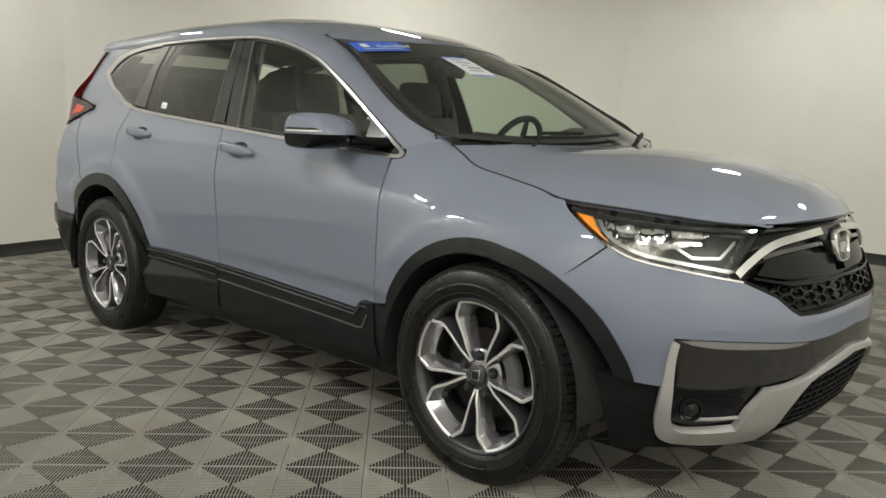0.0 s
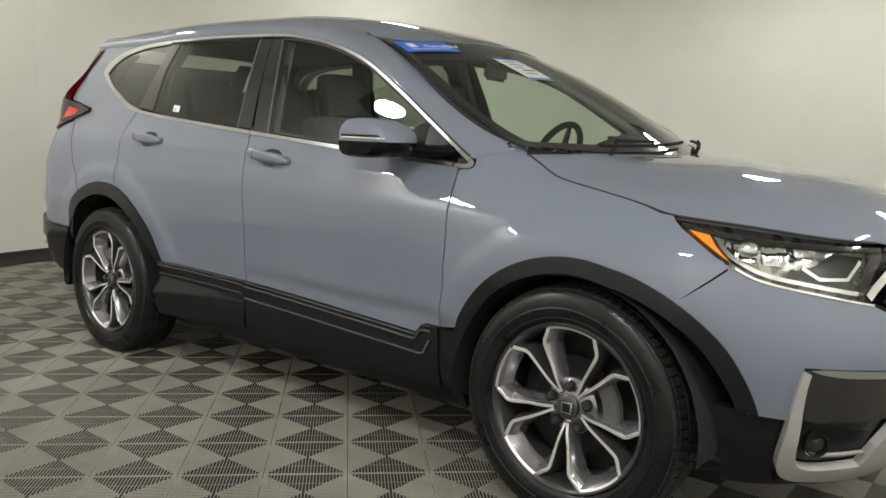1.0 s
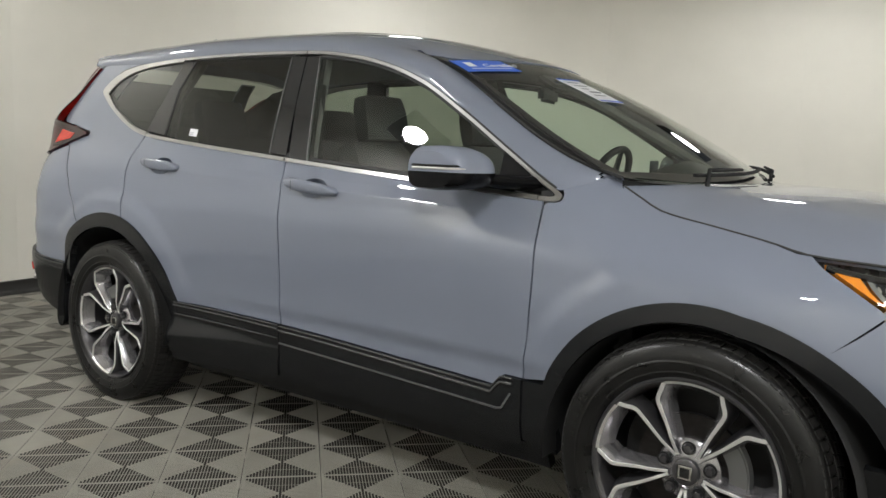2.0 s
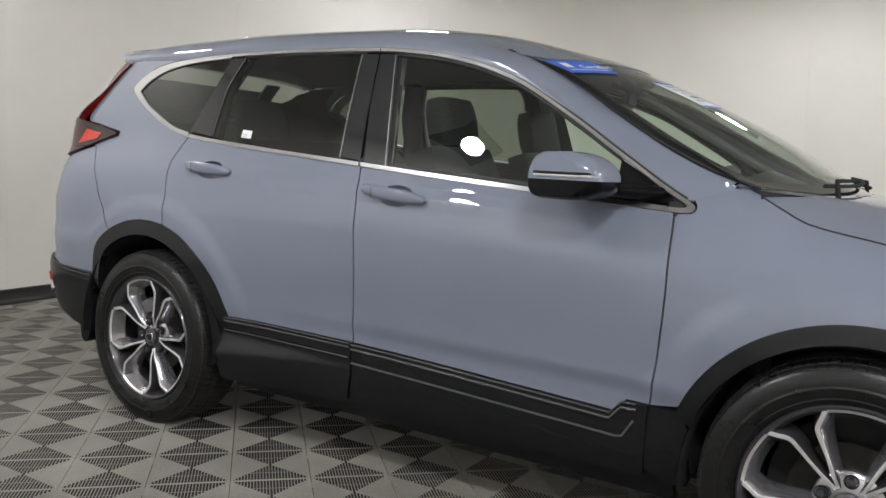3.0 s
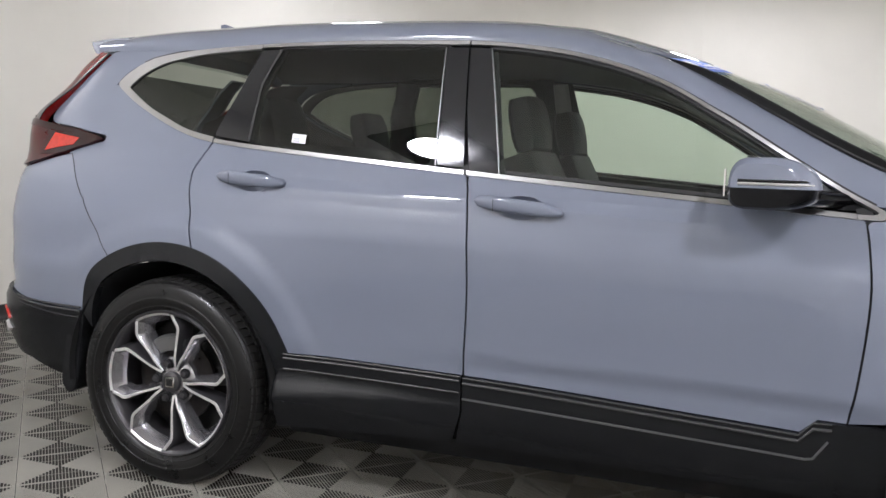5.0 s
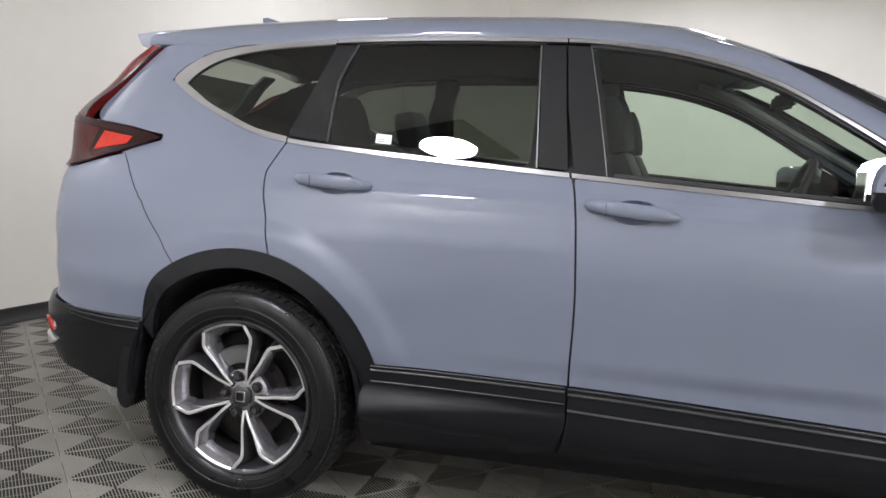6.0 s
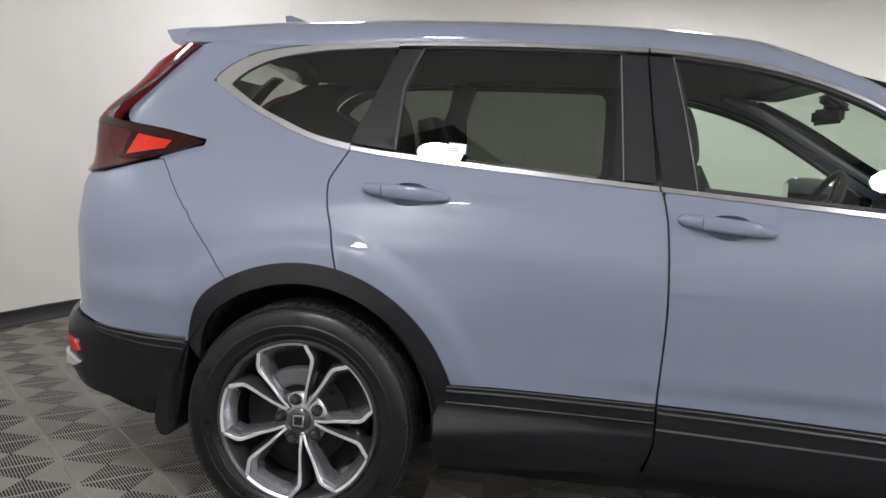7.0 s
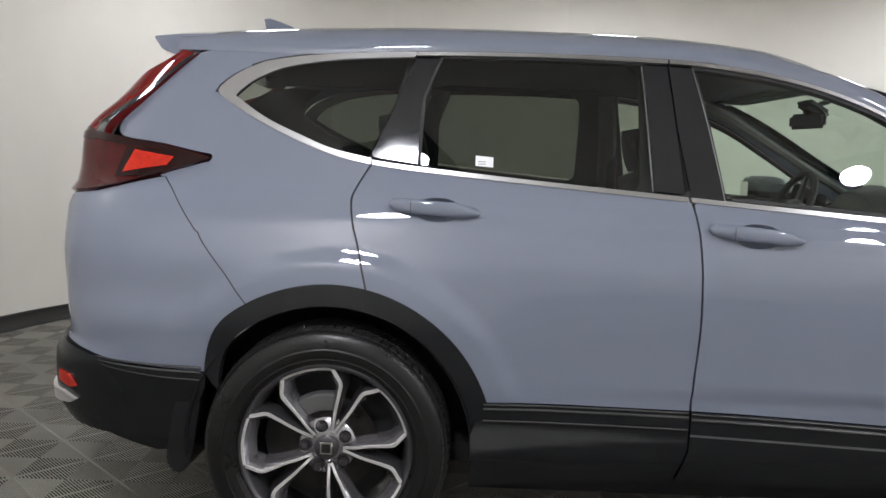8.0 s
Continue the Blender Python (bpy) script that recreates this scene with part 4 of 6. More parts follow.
    for j in range(n):
        for q in range(k):
            fs.append((j * k + q, j * k + (q + 1) % k, j * k + k + (q + 1) % k, j * k + k + q))
    fs += [list(range(k)), [n * k + q for q in range(k)]]
    solid("spoiler", vs, fs, PAINT, car, "blue-grey roof spoiler", smooth=True, bevel=0.004)
    fin = empty("antenna_fin", car)
    vs, fs = [], []
    for i in range(9):
        s = i / 8
        x = -1.735 + 0.170 * s
        top = 0.108 * (1 - s) ** 0.6 * (1 if s > 0 else 0.92)
        w = 0.026 * (1 - 0.75 * s) + 0.003
        zb = spline(ROOF, x) - 0.004
        vs += [(x - 0.012 * 0, -w, zb), (x, -w * 0.55, zb + top * 0.6), (x - 0.012 * (1 - s), 0, zb + top), (x, w * 0.55, zb + top * 0.6), (x, w, zb)]
    for i in range(8):
        for k in range(4):
            fs.append((i * 5 + k, i * 5 + k + 1, i * 5 + 6 + k, i * 5 + 5 + k))
    fs += [(0, 1, 2, 3, 4), (40, 41, 42, 43, 44)]
    solid("fin_shell", vs, fs, PAINT, fin, smooth=True)
    # closed floor pan and firewall, so that no light leaks into the cabin
    box("floor_pan", (-1.90, -0.70, 0.27), (1.83, 0.70, 0.33), DARK, car, bevel=0)
    box("firewall", (1.06, -0.74, 0.32), (1.10, 0.74, 1.02), DARK, car, bevel=0)
    box("engine_block", (1.12, -0.45, 0.32), (1.85, 0.45, 0.82), DARK, car, bevel=0.01)

    def liner(u, v):
        x = 0.16 - 2.03 * u
        s = v if v < 0.5 else 1 - v
        p = roof_at(x, 0.16 + 0.84 * 2 * s)
        return (x, (p[1] if v < 0.5 else -p[1]) * 0.985, p[2] - 0.035)
    patch("headliner", liner, 30, 20, TRIMGREY, car, "grey cloth headliner", depth=0)


def side_mirror(car, side):
    """Door mirror: painted cap over a black lower shell, on a short arm."""
    m = empty("side_mirror", car)
    Y = lambda y: y * -side
    n, k = 18, 28
    rings = []
    for i in range(n + 1):
        s = i / n
        y = -0.828 - 0.208 * s
        # fullness along the housing: rounded inner end, blunt outer end
        r = (1 - (1 - min(s / 0.62, 1)) ** 2.0) * (1 - 0.45 * max(0, (s - 0.80) / 0.20) ** 2.5)
        r = 0.30 + 0.70 * r
        ring = []
        for q in range(k):
            a = 2 * math.pi * q / k
            c, d = math.cos(a), math.sin(a)
            x = 0.568 + 0.055 * (1 - s)
            x += (0.112 * abs(c) ** 1.0 * r) if c > 0 else -(0.098 * abs(c) ** 0.35 * (0.55 + 0.45 * r))
            z = 1.124 + (0.078 * d ** 0.92 * (0.30 + 0.70 * r) if d > 0 else -0.055 * abs(d) ** 0.7 * (0.6 + 0.4 * r))
            ring.append((x, Y(y), z))
        rings.append(ring)
    up = list(range(0, k // 2 + 1))
    lo = list(range(k // 2, k)) + [0]
    for nm, sel, mt, lb in (("mirror_cap", up, PAINT, "body-coloured mirror cap"), ("mirror_base", lo, SHELL, "black lower shell")):
        vs, fs = [], []
        w = len(sel)
        for ring in rings:
            vs += [ring[q] for q in sel]
        for i in range(n):
            for q in range(w - 1):
                fs.append((i * w + q, i * w + q + 1, (i + 1) * w + q + 1, (i + 1) * w + q))
        fs += [list(range(w)), [n * w + q for q in range(w)]]
        solid(nm, vs, fs, mt, m, lb, smooth=True)
    for dz, rad, mt in ((0.018, 0.0045, BLACK), (0.011, 0.0040, SILVER)):
        pts = []
        for i in range(7, n + 1):
            a = rings[i][0]
            b = rings[i][3]
            t = dz / max(b[2] - a[2], 1e-4)
            pts.append((a[0] + (b[0] - a[0]) * t - 0.001, a[1], a[2] + dz))
        a = rings[n][0]
        for j in range(1, 7):
            pts.append((a[0] - 0.012 - 0.022 * j, a[1] * 1.0006, a[2] + dz))
        tube("turn_signal", pts, rad, mt, m, "slim indicator strip", n=6)
    box("mirror_glass", (0.468, min(Y(-0.88), Y(-0.99)), 1.098), (0.472, max(Y(-0.88), Y(-0.99)), 1.172), BRIGHT, m, "mirror glass", bevel=0.002)
    tube("mirror_arm", [(0.780, Y(-0.735), 1.098), (0.735, Y(-0.785), 1.096), (0.690, Y(-0.84), 1.098), (0.64, Y(-0.89), 1.104)], [0.040, 0.036, 0.034, 0.030], SHELL, m, "gloss black mirror arm", n=12, flat=0.62)


def wheel(name, x, side, turn):
    """Alloy wheel with five pairs of angled spokes, tyre, brake disc and nuts."""
    w = empty(name, m=pose(x, 0.802 * side, 0.360))
    D = lambda d: d * side   # depth, outwards positive
    prof = [(0.254, 0.090), (0.262, 0.099), (0.271, 0.1055), (0.295, 0.113), (0.318, 0.1135), (0.341, 0.108), (0.355, 0.099), (0.3615, 0.088), (0.362, 0.06), (0.362, 0.0), (0.361, -0.06), (0.355, -0.09), (0.335, -0.108), (0.29, -0.114), (0.262, -0.10), (0.254, -0.09), (0.246, -0.06), (0.246, 0.06)]
    tyre = lathe("tyre", [(r, D(d)) for r, d in prof], RUBBER, w, "black rubber tyre", n=96, closed=True)
    lathe("sidewall_ring", [(0.300, D(0.1135)), (0.303, D(0.1155)), (0.306, D(0.1150)), (0.309, D(0.1135))], RUBBER, tyre, n=96, closed=True)
    lathe("sidewall_ring", [(0.273, D(0.1045)), (0.276, D(0.1085)), (0.279, D(0.1080)), (0.282, D(0.1075))], RUBBER, tyre, n=96, closed=True)
    # tread blocks: shoulder lugs and rib blocks, one mesh
    vs, fs = [], []
    def lug(a0, a1, r, d0, d1, rin, skew=0.0, drop=0.0):
        o = len(vs)
        for rr in (rin, r):
            for a, d in ((a0, d0), (a1, d0), (a1 + skew, d1), (a0 + skew, d1)):
                q = rr - (drop if d == d1 and rr == r else 0)
                vs.append((q * math.cos(a), D(d), q * math.sin(a)))
        fs.extend([(o + 4, o + 5, o + 6, o + 7), (o, o + 4, o + 7, o + 3), (o + 1, o + 2, o + 6, o + 5), (o, o + 1, o + 5, o + 4), (o + 3, o + 7, o + 6, o + 2)])
    n = 78
    for i in range(n):
        a = 2 * math.pi * i / n
        s = 2 * math.pi / n
        lug(a, a + s * 0.80, 0.369, 0.052, 0.090, 0.348, 0.010, 0.007)
        lug(a + s * 0.4, a + s * 1.2, 0.369, -0.052, -0.090, 0.348, 0.010, 0.007)
        lug(a + s * 0.1, a + s * 0.82, 0.3628, 0.086, 0.103, 0.335, 0.010, 0.0105)
        for d0, d1, k in ((0.020, 0.046, 0.3), (-0.015, 0.014, 0.0), (-0.046, -0.021, 0.6)):
            lug(a + s * k, a + s * (k + 0.88), 0.370, d0, d1, 0.350, 0.016)
    t = solid("tread", vs, fs, TREAD, tyre, "grooved tread blocks")
    t["kind"] = "stuff"
    # raised letters on the sidewall, as plain bars
    for base in (-28, 152):
        for k in range(5):
            a = radians(base + k * 5.2)
            vs = []
            for rr in (0.318, 0.341):
                for da in (-0.022, 0.022):
                    for dd in (0.104 if rr > 0.33 else 0.111, 0.1075 if rr > 0.33 else 0.1155):
                        vs.append((rr * math.cos(a + da), D(dd), rr * math.sin(a + da)))
            solid("sidewall_mark", vs, [(0, 1, 3, 2), (4, 6, 7, 5), (0, 4, 5, 1), (2, 3, 7, 6), (0, 2, 6, 4), (1, 5, 7, 3)], RUBBER, tyre)
    rim = empty("rim", w)
    rim.scale = (1.08, 1.0, 1.08)
    lathe("barrel", [(r, D(d)) for r, d in [(0.238, 0.094), (0.240, 0.100), (0.2365, 0.1035), (0.231, 0.101), (0.226, 0.092), (0.219, 0.075), (0.212, 0.03), (0.208, -0.08), (0.236, -0.09)]], BARREL, rim, "dark grey wheel barrel", n=80, caps=False)
    lathe("rim_lip", [(r, D(d)) for r, d in [(0.2415, 0.0985), (0.2375, 0.1050), (0.2325, 0.1035), (0.2300, 0.099), (0.2385, 0.097)]], BARREL, rim, "dark rim edge", n=80, closed=True)
    for i in range(5):
        mid = radians(turn + 72 * i)
        for s in (-1, 1):
            path = [(0.046, 32.5), (0.058, 30.5), (0.110, 27.0), (0.165, 26.6), (0.190, 25.8), (0.212, 21.0), (0.2365, 16.8)]
            path = rail(path, 3)
            vs, fs, slots = [], [], []
            for j, (r, ang) in enumerate(path):
                a = mid + s * radians(ang)
                q0, q1 = path[max(j - 1, 0)], path[min(j + 1, len(path) - 1)]
                p0 = Vector((q0[0] * math.cos(mid + s * radians(q0[1])), q0[0] * math.sin(mid + s * radians(q0[1]))))
                p1 = Vector((q1[0] * math.cos(mid + s * radians(q1[1])), q1[0] * math.sin(mid + s * radians(q1[1]))))
                t = (p1 - p0).normalized()
                nrm = Vector((-t.y, t.x)) * s
                c = Vector((r * math.cos(a), r * math.sin(a)))
                face = 0.086 + 0.010 * smooth(0.10, 0.226, r) - 0.012 * (1 - smooth(0.045, 0.09, r))
                wide = 0.0030 + 0.0012 * smooth(0.10, 0.2, r)
                near = 0.019 + 0.010 * smooth(0.12, 0.20, r) - 0.006 * (1 - smooth(0.05, 0.10, r))
                away = min(0.020, 0.30 * r * radians(36 - ang) + 0.004)
                for o, d in ((-near, -0.062), (-near * 0.72, -0.026), (-wide - 0.0014, -0.0014), (-wide, 0.0), (wide, 0.0), (wide + 0.0012, -0.0016), (wide + away * 0.35, -0.024), (wide + away, -0.062)):
                    p = c + nrm * o
                    vs.append((p.x, D(face + d), p.y))
            k = 8
            for j in range(len(path) - 1):
                for q in range(k):
                    w2 = (q + 1) % k
                    fs.append((j * k + q, j * k + w2, j * k + k + w2, j * k + k + q))
                    # slot 2: gap side, its shade put into the colour
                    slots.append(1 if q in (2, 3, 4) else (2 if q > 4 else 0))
            fs += [list(range(k)), [(len(path) - 1) * k + q for q in range(k)]]
            slots += [0, 0]
            solid("spoke", vs, fs, [RIMGREY, MACHINED, RIMSHADE], rim, "grey spoke with a machined bright edge and shade painted on its gap side", slots=slots, smooth=True)
        # machined bridge along the rim over the pocket
        vs, fs = [], []
        for j in range(9):
            a = mid + radians(-17 + 34 * j / 8)
            for r, d in ((0.200, 0.048), (0.224, 0.0965), (0.2255, 0.0985), (0.231, 0.1015), (0.233, 0.095)):
                vs.append((r * math.cos(a), D(d), r * math.sin(a)))
        slots = []
        for j in range(8):
            for q in range(5):
                fs.append((j * 5 + q, j * 5 + (q + 1) % 5, j * 5 + 5 + (q + 1) % 5, j * 5 + 5 + q))
                slots.append(1 if q in (1, 2, 3) else 0)
        fs += [(0, 1, 2, 3, 4), (40, 41, 42, 43, 44)]
        solid("rim_bridge", vs, fs, [RIMGREY, MACHINED], rim, "grey pocket floor with a bright edge", slots=slots + [0, 0], smooth=True)
    lathe("hub_face", [(r, D(d)) for r, d in [(0.080, 0.02), (0.080, 0.050), (0.070, 0.060), (0.034, 0.066), (0.034, 0.060), (0.0001, 0.060)]], RIMGREY, rim, n=40)
    cap = lathe("center_cap", [(r, D(d)) for r, d in [(0.033, 0.060), (0.033, 0.078), (0.029, 0.081), (0.0001, 0.082)]], BARREL, rim, "round dark center cap", n=32)
    e = 0.020
    vs = [(sx * e * f, D(d), sz * e * f) for d, f in ((0.0815, 1.0), (0.0845, 0.9)) for sx, sz in ((-1, -1), (1, -1), (1, 1), (-1, 1))]
    vs2 = [(sx * e * f, D(d), sz * e * f) for d, f in ((0.0820, 0.60), (0.0850, 0.60)) for sx, sz in ((-1, -1), (1, -1), (1, 1), (-1, 1))]
    cube = [(0, 1, 2, 3), (4, 7, 6, 5), (0, 4, 5, 1), (1, 5, 6, 2), (2, 6, 7, 3), (3, 7, 4, 0)]
    solid("emblem", vs, cube, BRIGHT, cap, "plain chrome emblem plate", bevel=0.003, smooth=True)
    solid("emblem_field", vs2, cube, BLACK, cap)
    for i in range(5):
        a = radians(turn + 72 * i)
        lathe("lug_nut", [(0.0125, D(0.055)), (0.0125, D(0.074)), (0.0095, D(0.082)), (0.0001, D(0.083))], BARREL, rim, n=6, center=(0.061 * math.cos(a), 0, 0.061 * math.sin(a)))
        lathe("lug_pocket", [(0.0165, D(0.066)), (0.0165, D(0.0735)), (0.0140, D(0.0735)), (0.0140, D(0.066))], DARK, rim, n=16, center=(0.061 * math.cos(a), 0, 0.061 * math.sin(a)), closed=True)
    lathe("brake_disc", [(r, D(d)) for r, d in [(0.150, 0.018), (0.150, 0.032), (0.085, 0.032), (0.080, 0.050), (0.060, 0.052), (0.0001, 0.052)]], STEEL, w, "grey steel brake disc", n=64)
    cal = empty("brake_caliper", w)
    vs, fs = [], []
    for j in range(8):
        a = radians((98 if x < 0 else 20) + (-26 + 52 * j / 7))
        for r, d in ((0.108, 0.036), (0.108, 0.058), (0.160, 0.060), (0.168, 0.036)):
            vs.append((r * math.cos(a), D(d), r * math.sin(a)))
    for j in range(7):
        for q in range(4):
            fs.append((j * 4 + q, j * 4 + (q + 1) % 4, j * 4 + 4 + (q + 1) % 4, j * 4 + 4 + q))
    fs += [(0, 1, 2, 3), (28, 29, 30, 31)]
    solid("caliper_body", vs, fs, BEAD, cal, bevel=0.004, smooth=True)
    lathe("brake_backplate", [(0.205, D(-0.02)), (0.205, D(-0.015)), (0.0001, D(-0.015))], DARK, w, n=40)
    return w


def wheel_well(car, c, r, side):
    vs, fs = [], []
    n = 26
    for i in range(n + 1):
        a = radians(-6 + 192 * i / n)
        for y in (-0.50, -0.922):
            vs.append((c[0] + r * math.cos(a), y * -side, c[1] + r * math.sin(a)))
    for i in range(n):
        fs.append((2 * i, 2 * i + 1, 2 * i + 3, 2 * i + 2))
    fs.append([2 * i for i in range(n + 1)])
    solid("wheel_well", vs, fs, DARK, car, "black inner wheel housing", smooth=True)


def front_end(car, side):
    S = dict(side=side)
    # --- bumper skin
    arch_pts = [p for p in arc(*ARCH_F, RO_F - 0.012, 60, 5, 24) if 0.47 < p[1] and p[0] > 1.602]
    low = [(1.772, 0.450), (1.876, 0.439), (1.890, 0.520), (1.908, 0.590)]
    edge = [(1.955, 0.588), (2.033, 0.584), (2.164, 0.574), (2.261, 0.563), (2.337, 0.556), (2.45, 0.558), (2.5499, 0.566)]
    skin_b = [(1.600, 0.735), (1.668, 0.783), (1.742, 0.836)] + rail([(1.742, 0.836), (1.813, 0.806), (1.992, 0.773), (2.132, 0.745)], 4)[1:] + [(2.187, 0.718), (2.228, 0.696), (2.268, 0.656), (2.295, 0.638), (2.371, 0.635), (2.5499, 0.642)] + edge[::-1] + low[::-1] + arch_pts[::-1]
    bumper = panel("front_bumper", skin_b, PAINT, car, "blue-grey front bumper cover", step=0.03, **S)
    dark = [(1.668, 0.462), (1.772, 0.448), (1.866, 0.438), (1.880, 0.558), (1.895, 0.585)] + [(u, z - 0.003) for u, z in edge] + [(2.5499, 0.25), (2.30, 0.215), (2.10, 0.203), (1.96, 0.202), (1.84, 0.204), (1.745, 0.212), (1.715, 0.30)]
    panel("lower_bumper", dark, CLAD, bumper, "matt black lower bumper", off=-0.022, depth=0.03, step=0.04, **S)
    panel("bumper_beam", [(1.918, 0.584)] + [(u, z - 0.004) for u, z in edge] + [(2.5499, 0.485), (2.40, 0.468), (2.27, 0.446), (2.18, 0.436), (2.05, 0.432), (1.95, 0.432), (1.914, 0.44)], BEAMGREY, bumper, "dark grey bumper beam", off=-0.004, depth=0.04, step=0.03, **S)
    panel("beam_edge", [(1.925, 0.582)] + [(u, z - 0.004) for u, z in edge[:5]] + [(2.30, 0.546), (2.24, 0.545), (2.12, 0.553), (2.02, 0.560), (1.96, 0.570)], ACCENT, bumper, "grey satin beam edge", off=-0.001, depth=0.01, step=0.03, **S)
    bez = rail([(1.903, 0.582), (1.882, 0.50), (1.868, 0.42), (1.861, 0.315), (1.874, 0.274), (1.91, 0.248), (1.965, 0.236), (2.10, 0.226), (2.245, 0.222)], 3) + rail([(2.262, 0.255), (2.288, 0.345), (2.343, 0.425), (2.44, 0.455), (2.5499, 0.474)], 3)
    bez += rail([(2.5499, 0.492), (2.45, 0.474), (2.364, 0.450), (2.268, 0.426), (2.185, 0.422)], 3) + rail([(2.140, 0.35), (2.116, 0.286)], 2) + rail([(2.006, 0.282), (1.945, 0.286), (1.910, 0.315), (1.902, 0.42), (1.909, 0.51), (1.922, 0.574)], 3)
    panel("bumper_bezel", bez, SILVER, bumper, "silver painted bumper accent", off=0.012, depth=0.028, step=0.025, **S)
    mesh = [(2.262, 0.262), (2.292, 0.335), (2.350, 0.418), (2.44, 0.448), (2.5499, 0.468), (2.5499, 0.285), (2.44, 0.272), (2.35, 0.264)]
    panel("lower_grille", mesh, DARK, bumper, off=-0.012, depth=0.0, **S)
    for k in range(7):
        u = 2.315 + k * 0.033
        top = 0.350 + min(k, 2) * 0.034
        panel("grille_bar", [(u, 0.275), (u + 0.005, 0.275), (u + 0.005, top), (u, top)], MESHBLACK, bumper, off=-0.003, depth=0.010, step=0.06, **S)
    for k in range(7):
        z0 = 0.274 + k * 0.024
        u0 = 2.275 + max(0.0, (z0 - 0.268)) * 0.66
        panel("grille_bar", [(u0, z0), (2.5499, z0 + 0.012), (2.5499, z0 + 0.019), (u0, z0 + 0.007)], MESHBLACK, bumper, off=-0.002, depth=0.012, step=0.06, **S)
    panel("bumper_lip", ribbon([(1.90, 0.226), (2.05, 0.212), (2.25, 0.220), (2.40, 0.240), (2.5499, 0.262)], 0.016), CLAD, bumper, "black lower lip", off=-0.002, depth=0.02, step=0.04, **S)
    # fog lamp in its dark recess
    fog = empty("fog_lamp", bumper)
    panel("fog_slot", [(1.932, 0.375), (1.946, 0.402), (1.999, 0.402), (2.135, 0.386), (2.120, 0.330), (1.972, 0.328), (1.944, 0.338)], MESHBLACK, fog, "black lamp slot", off=-0.017, depth=0.004, step=0.04, **S)
    c = Vector(skin(1.968, 0.362, -0.012))
    d = (Vector(skin(1.968, 0.362, 0.02)) - Vector(skin(1.968, 0.362, -0.02))).normalized()
    t = d.cross(Vector((0, 0, 1))).normalized()
    up = t.cross(d)
    for nm, prof, mt in (("fog_bezel", [(0.034, -0.02), (0.034, 0.006), (0.029, 0.006), (0.027, -0.02)], CLAD), ("fog_lens", [(0.028, -0.010), (0.024, -0.002), (0.0001, 0.002), (0.0001, -0.010)], BLACK)):
        vs, fs = [], []
        m = 24
        for i in range(m):
            a = 2 * math.pi * i / m
            for r, q in prof:
                p = c + t * (r * math.cos(a)) + up * (r * math.sin(a)) + d * q
                vs.append((p.x, p.y * -side, p.z))
        for i in range(m):
            for q in range(4):
                fs.append((i * 4 + q, ((i + 1) % m) * 4 + q, ((i + 1) % m) * 4 + (q + 1) % 4, i * 4 + (q + 1) % 4))
        solid(nm, vs, fs, mt, fog, smooth=True)
    panel("fog_trim", ribbon([(1.940, 0.336), (1.958, 0.328), (1.985, 0.325), (2.05, 0.325), (2.12, 0.327)], 0.005), SILVER, fog, off=0.0, depth=0.01, **S)
    # --- headlight
    hl = empty("headlight", car)
    out = rail([(1.567, 0.950), (1.675, 0.932), (1.861, 0.913), (2.04, 0.902), (2.222, 0.892)], 4) + rail([(2.215, 0.875), (2.17, 0.836), (2.125, 0.795)], 3) + rail([(2.128, 0.752), (1.992, 0.780), (1.813, 0.813), (1.742, 0.844), (1.67, 0.892), (1.60, 0.932), (1.567, 0.950)], 4)[:-1]
    ob = panel("headlight_lens", out, LENS, hl, "clear headlight lens", off=0.001, depth=0.0, step=0.03, **S)
    ob.visible_shadow = False
    panel("headlight_housing", [(1.56, 0.965), (1.70, 0.945), (2.04, 0.92), (2.30, 0.90), (2.16, 0.73), (1.99, 0.755), (1.80, 0.79), (1.70, 0.85)], HOUSING, hl, "dark grey headlight housing", off=-0.065, depth=0.0, step=0.04, **S)
    panel("inner_mask", [(1.90, 0.800), (2.10, 0.772), (2.19, 0.86), (2.08, 0.872), (2.00, 0.840), (1.92, 0.832)], DARK, hl, off=-0.050, depth=0.0, step=0.04, **S)
    panel("lens_border", ribbon(rail([(1.60, 0.942), (1.675, 0.929), (1.861, 0.910), (2.04, 0.899), (2.218, 0.889)], 4), -0.010), BLACK, hl, off=-0.004, depth=0.01, step=0.04, **S)
    panel("amber_marker", [(1.595, 0.941), (1.672, 0.928), (1.702, 0.890), (1.742, 0.852), (1.67, 0.897)], AMBER, hl, "amber corner marker", off=-0.008, depth=0.03, step=0.02, **S)
    panel("chrome_blade", ribbon(rail([(1.690, 0.924), (1.716, 0.886), (1.757, 0.852), (1.835, 0.818), (1.95, 0.796), (2.112, 0.768)], 4), 0.011), BRIGHT, hl, "chrome light guide", off=-0.010, depth=0.03, step=0.03, **S)
    panel("chrome_edge", ribbon(rail([(1.752, 0.836), (1.822, 0.806), (1.992, 0.772), (2.130, 0.745)], 4), 0.006), BRIGHT, hl, "thin chrome lower edge", off=0.004, depth=0.012, step=0.03, **S)
    panel("chrome_blade", ribbon([(1.945, 0.838), (1.995, 0.808), (2.085, 0.806), (2.150, 0.852)], 0.009), BRIGHT, hl, off=-0.024, depth=0.02, step=0.03, **S)

    def bowl(mid, half, wave):
        def fn(u, z, o):
            p = skin(u, z, o)
            k = max(0.0, 1 - ((u - mid) / half) ** 2)
            return (p[0] - 0.045 * k, p[1] + 0.020 * k + 0.004 * math.sin(u * wave), p[2])
        return fn
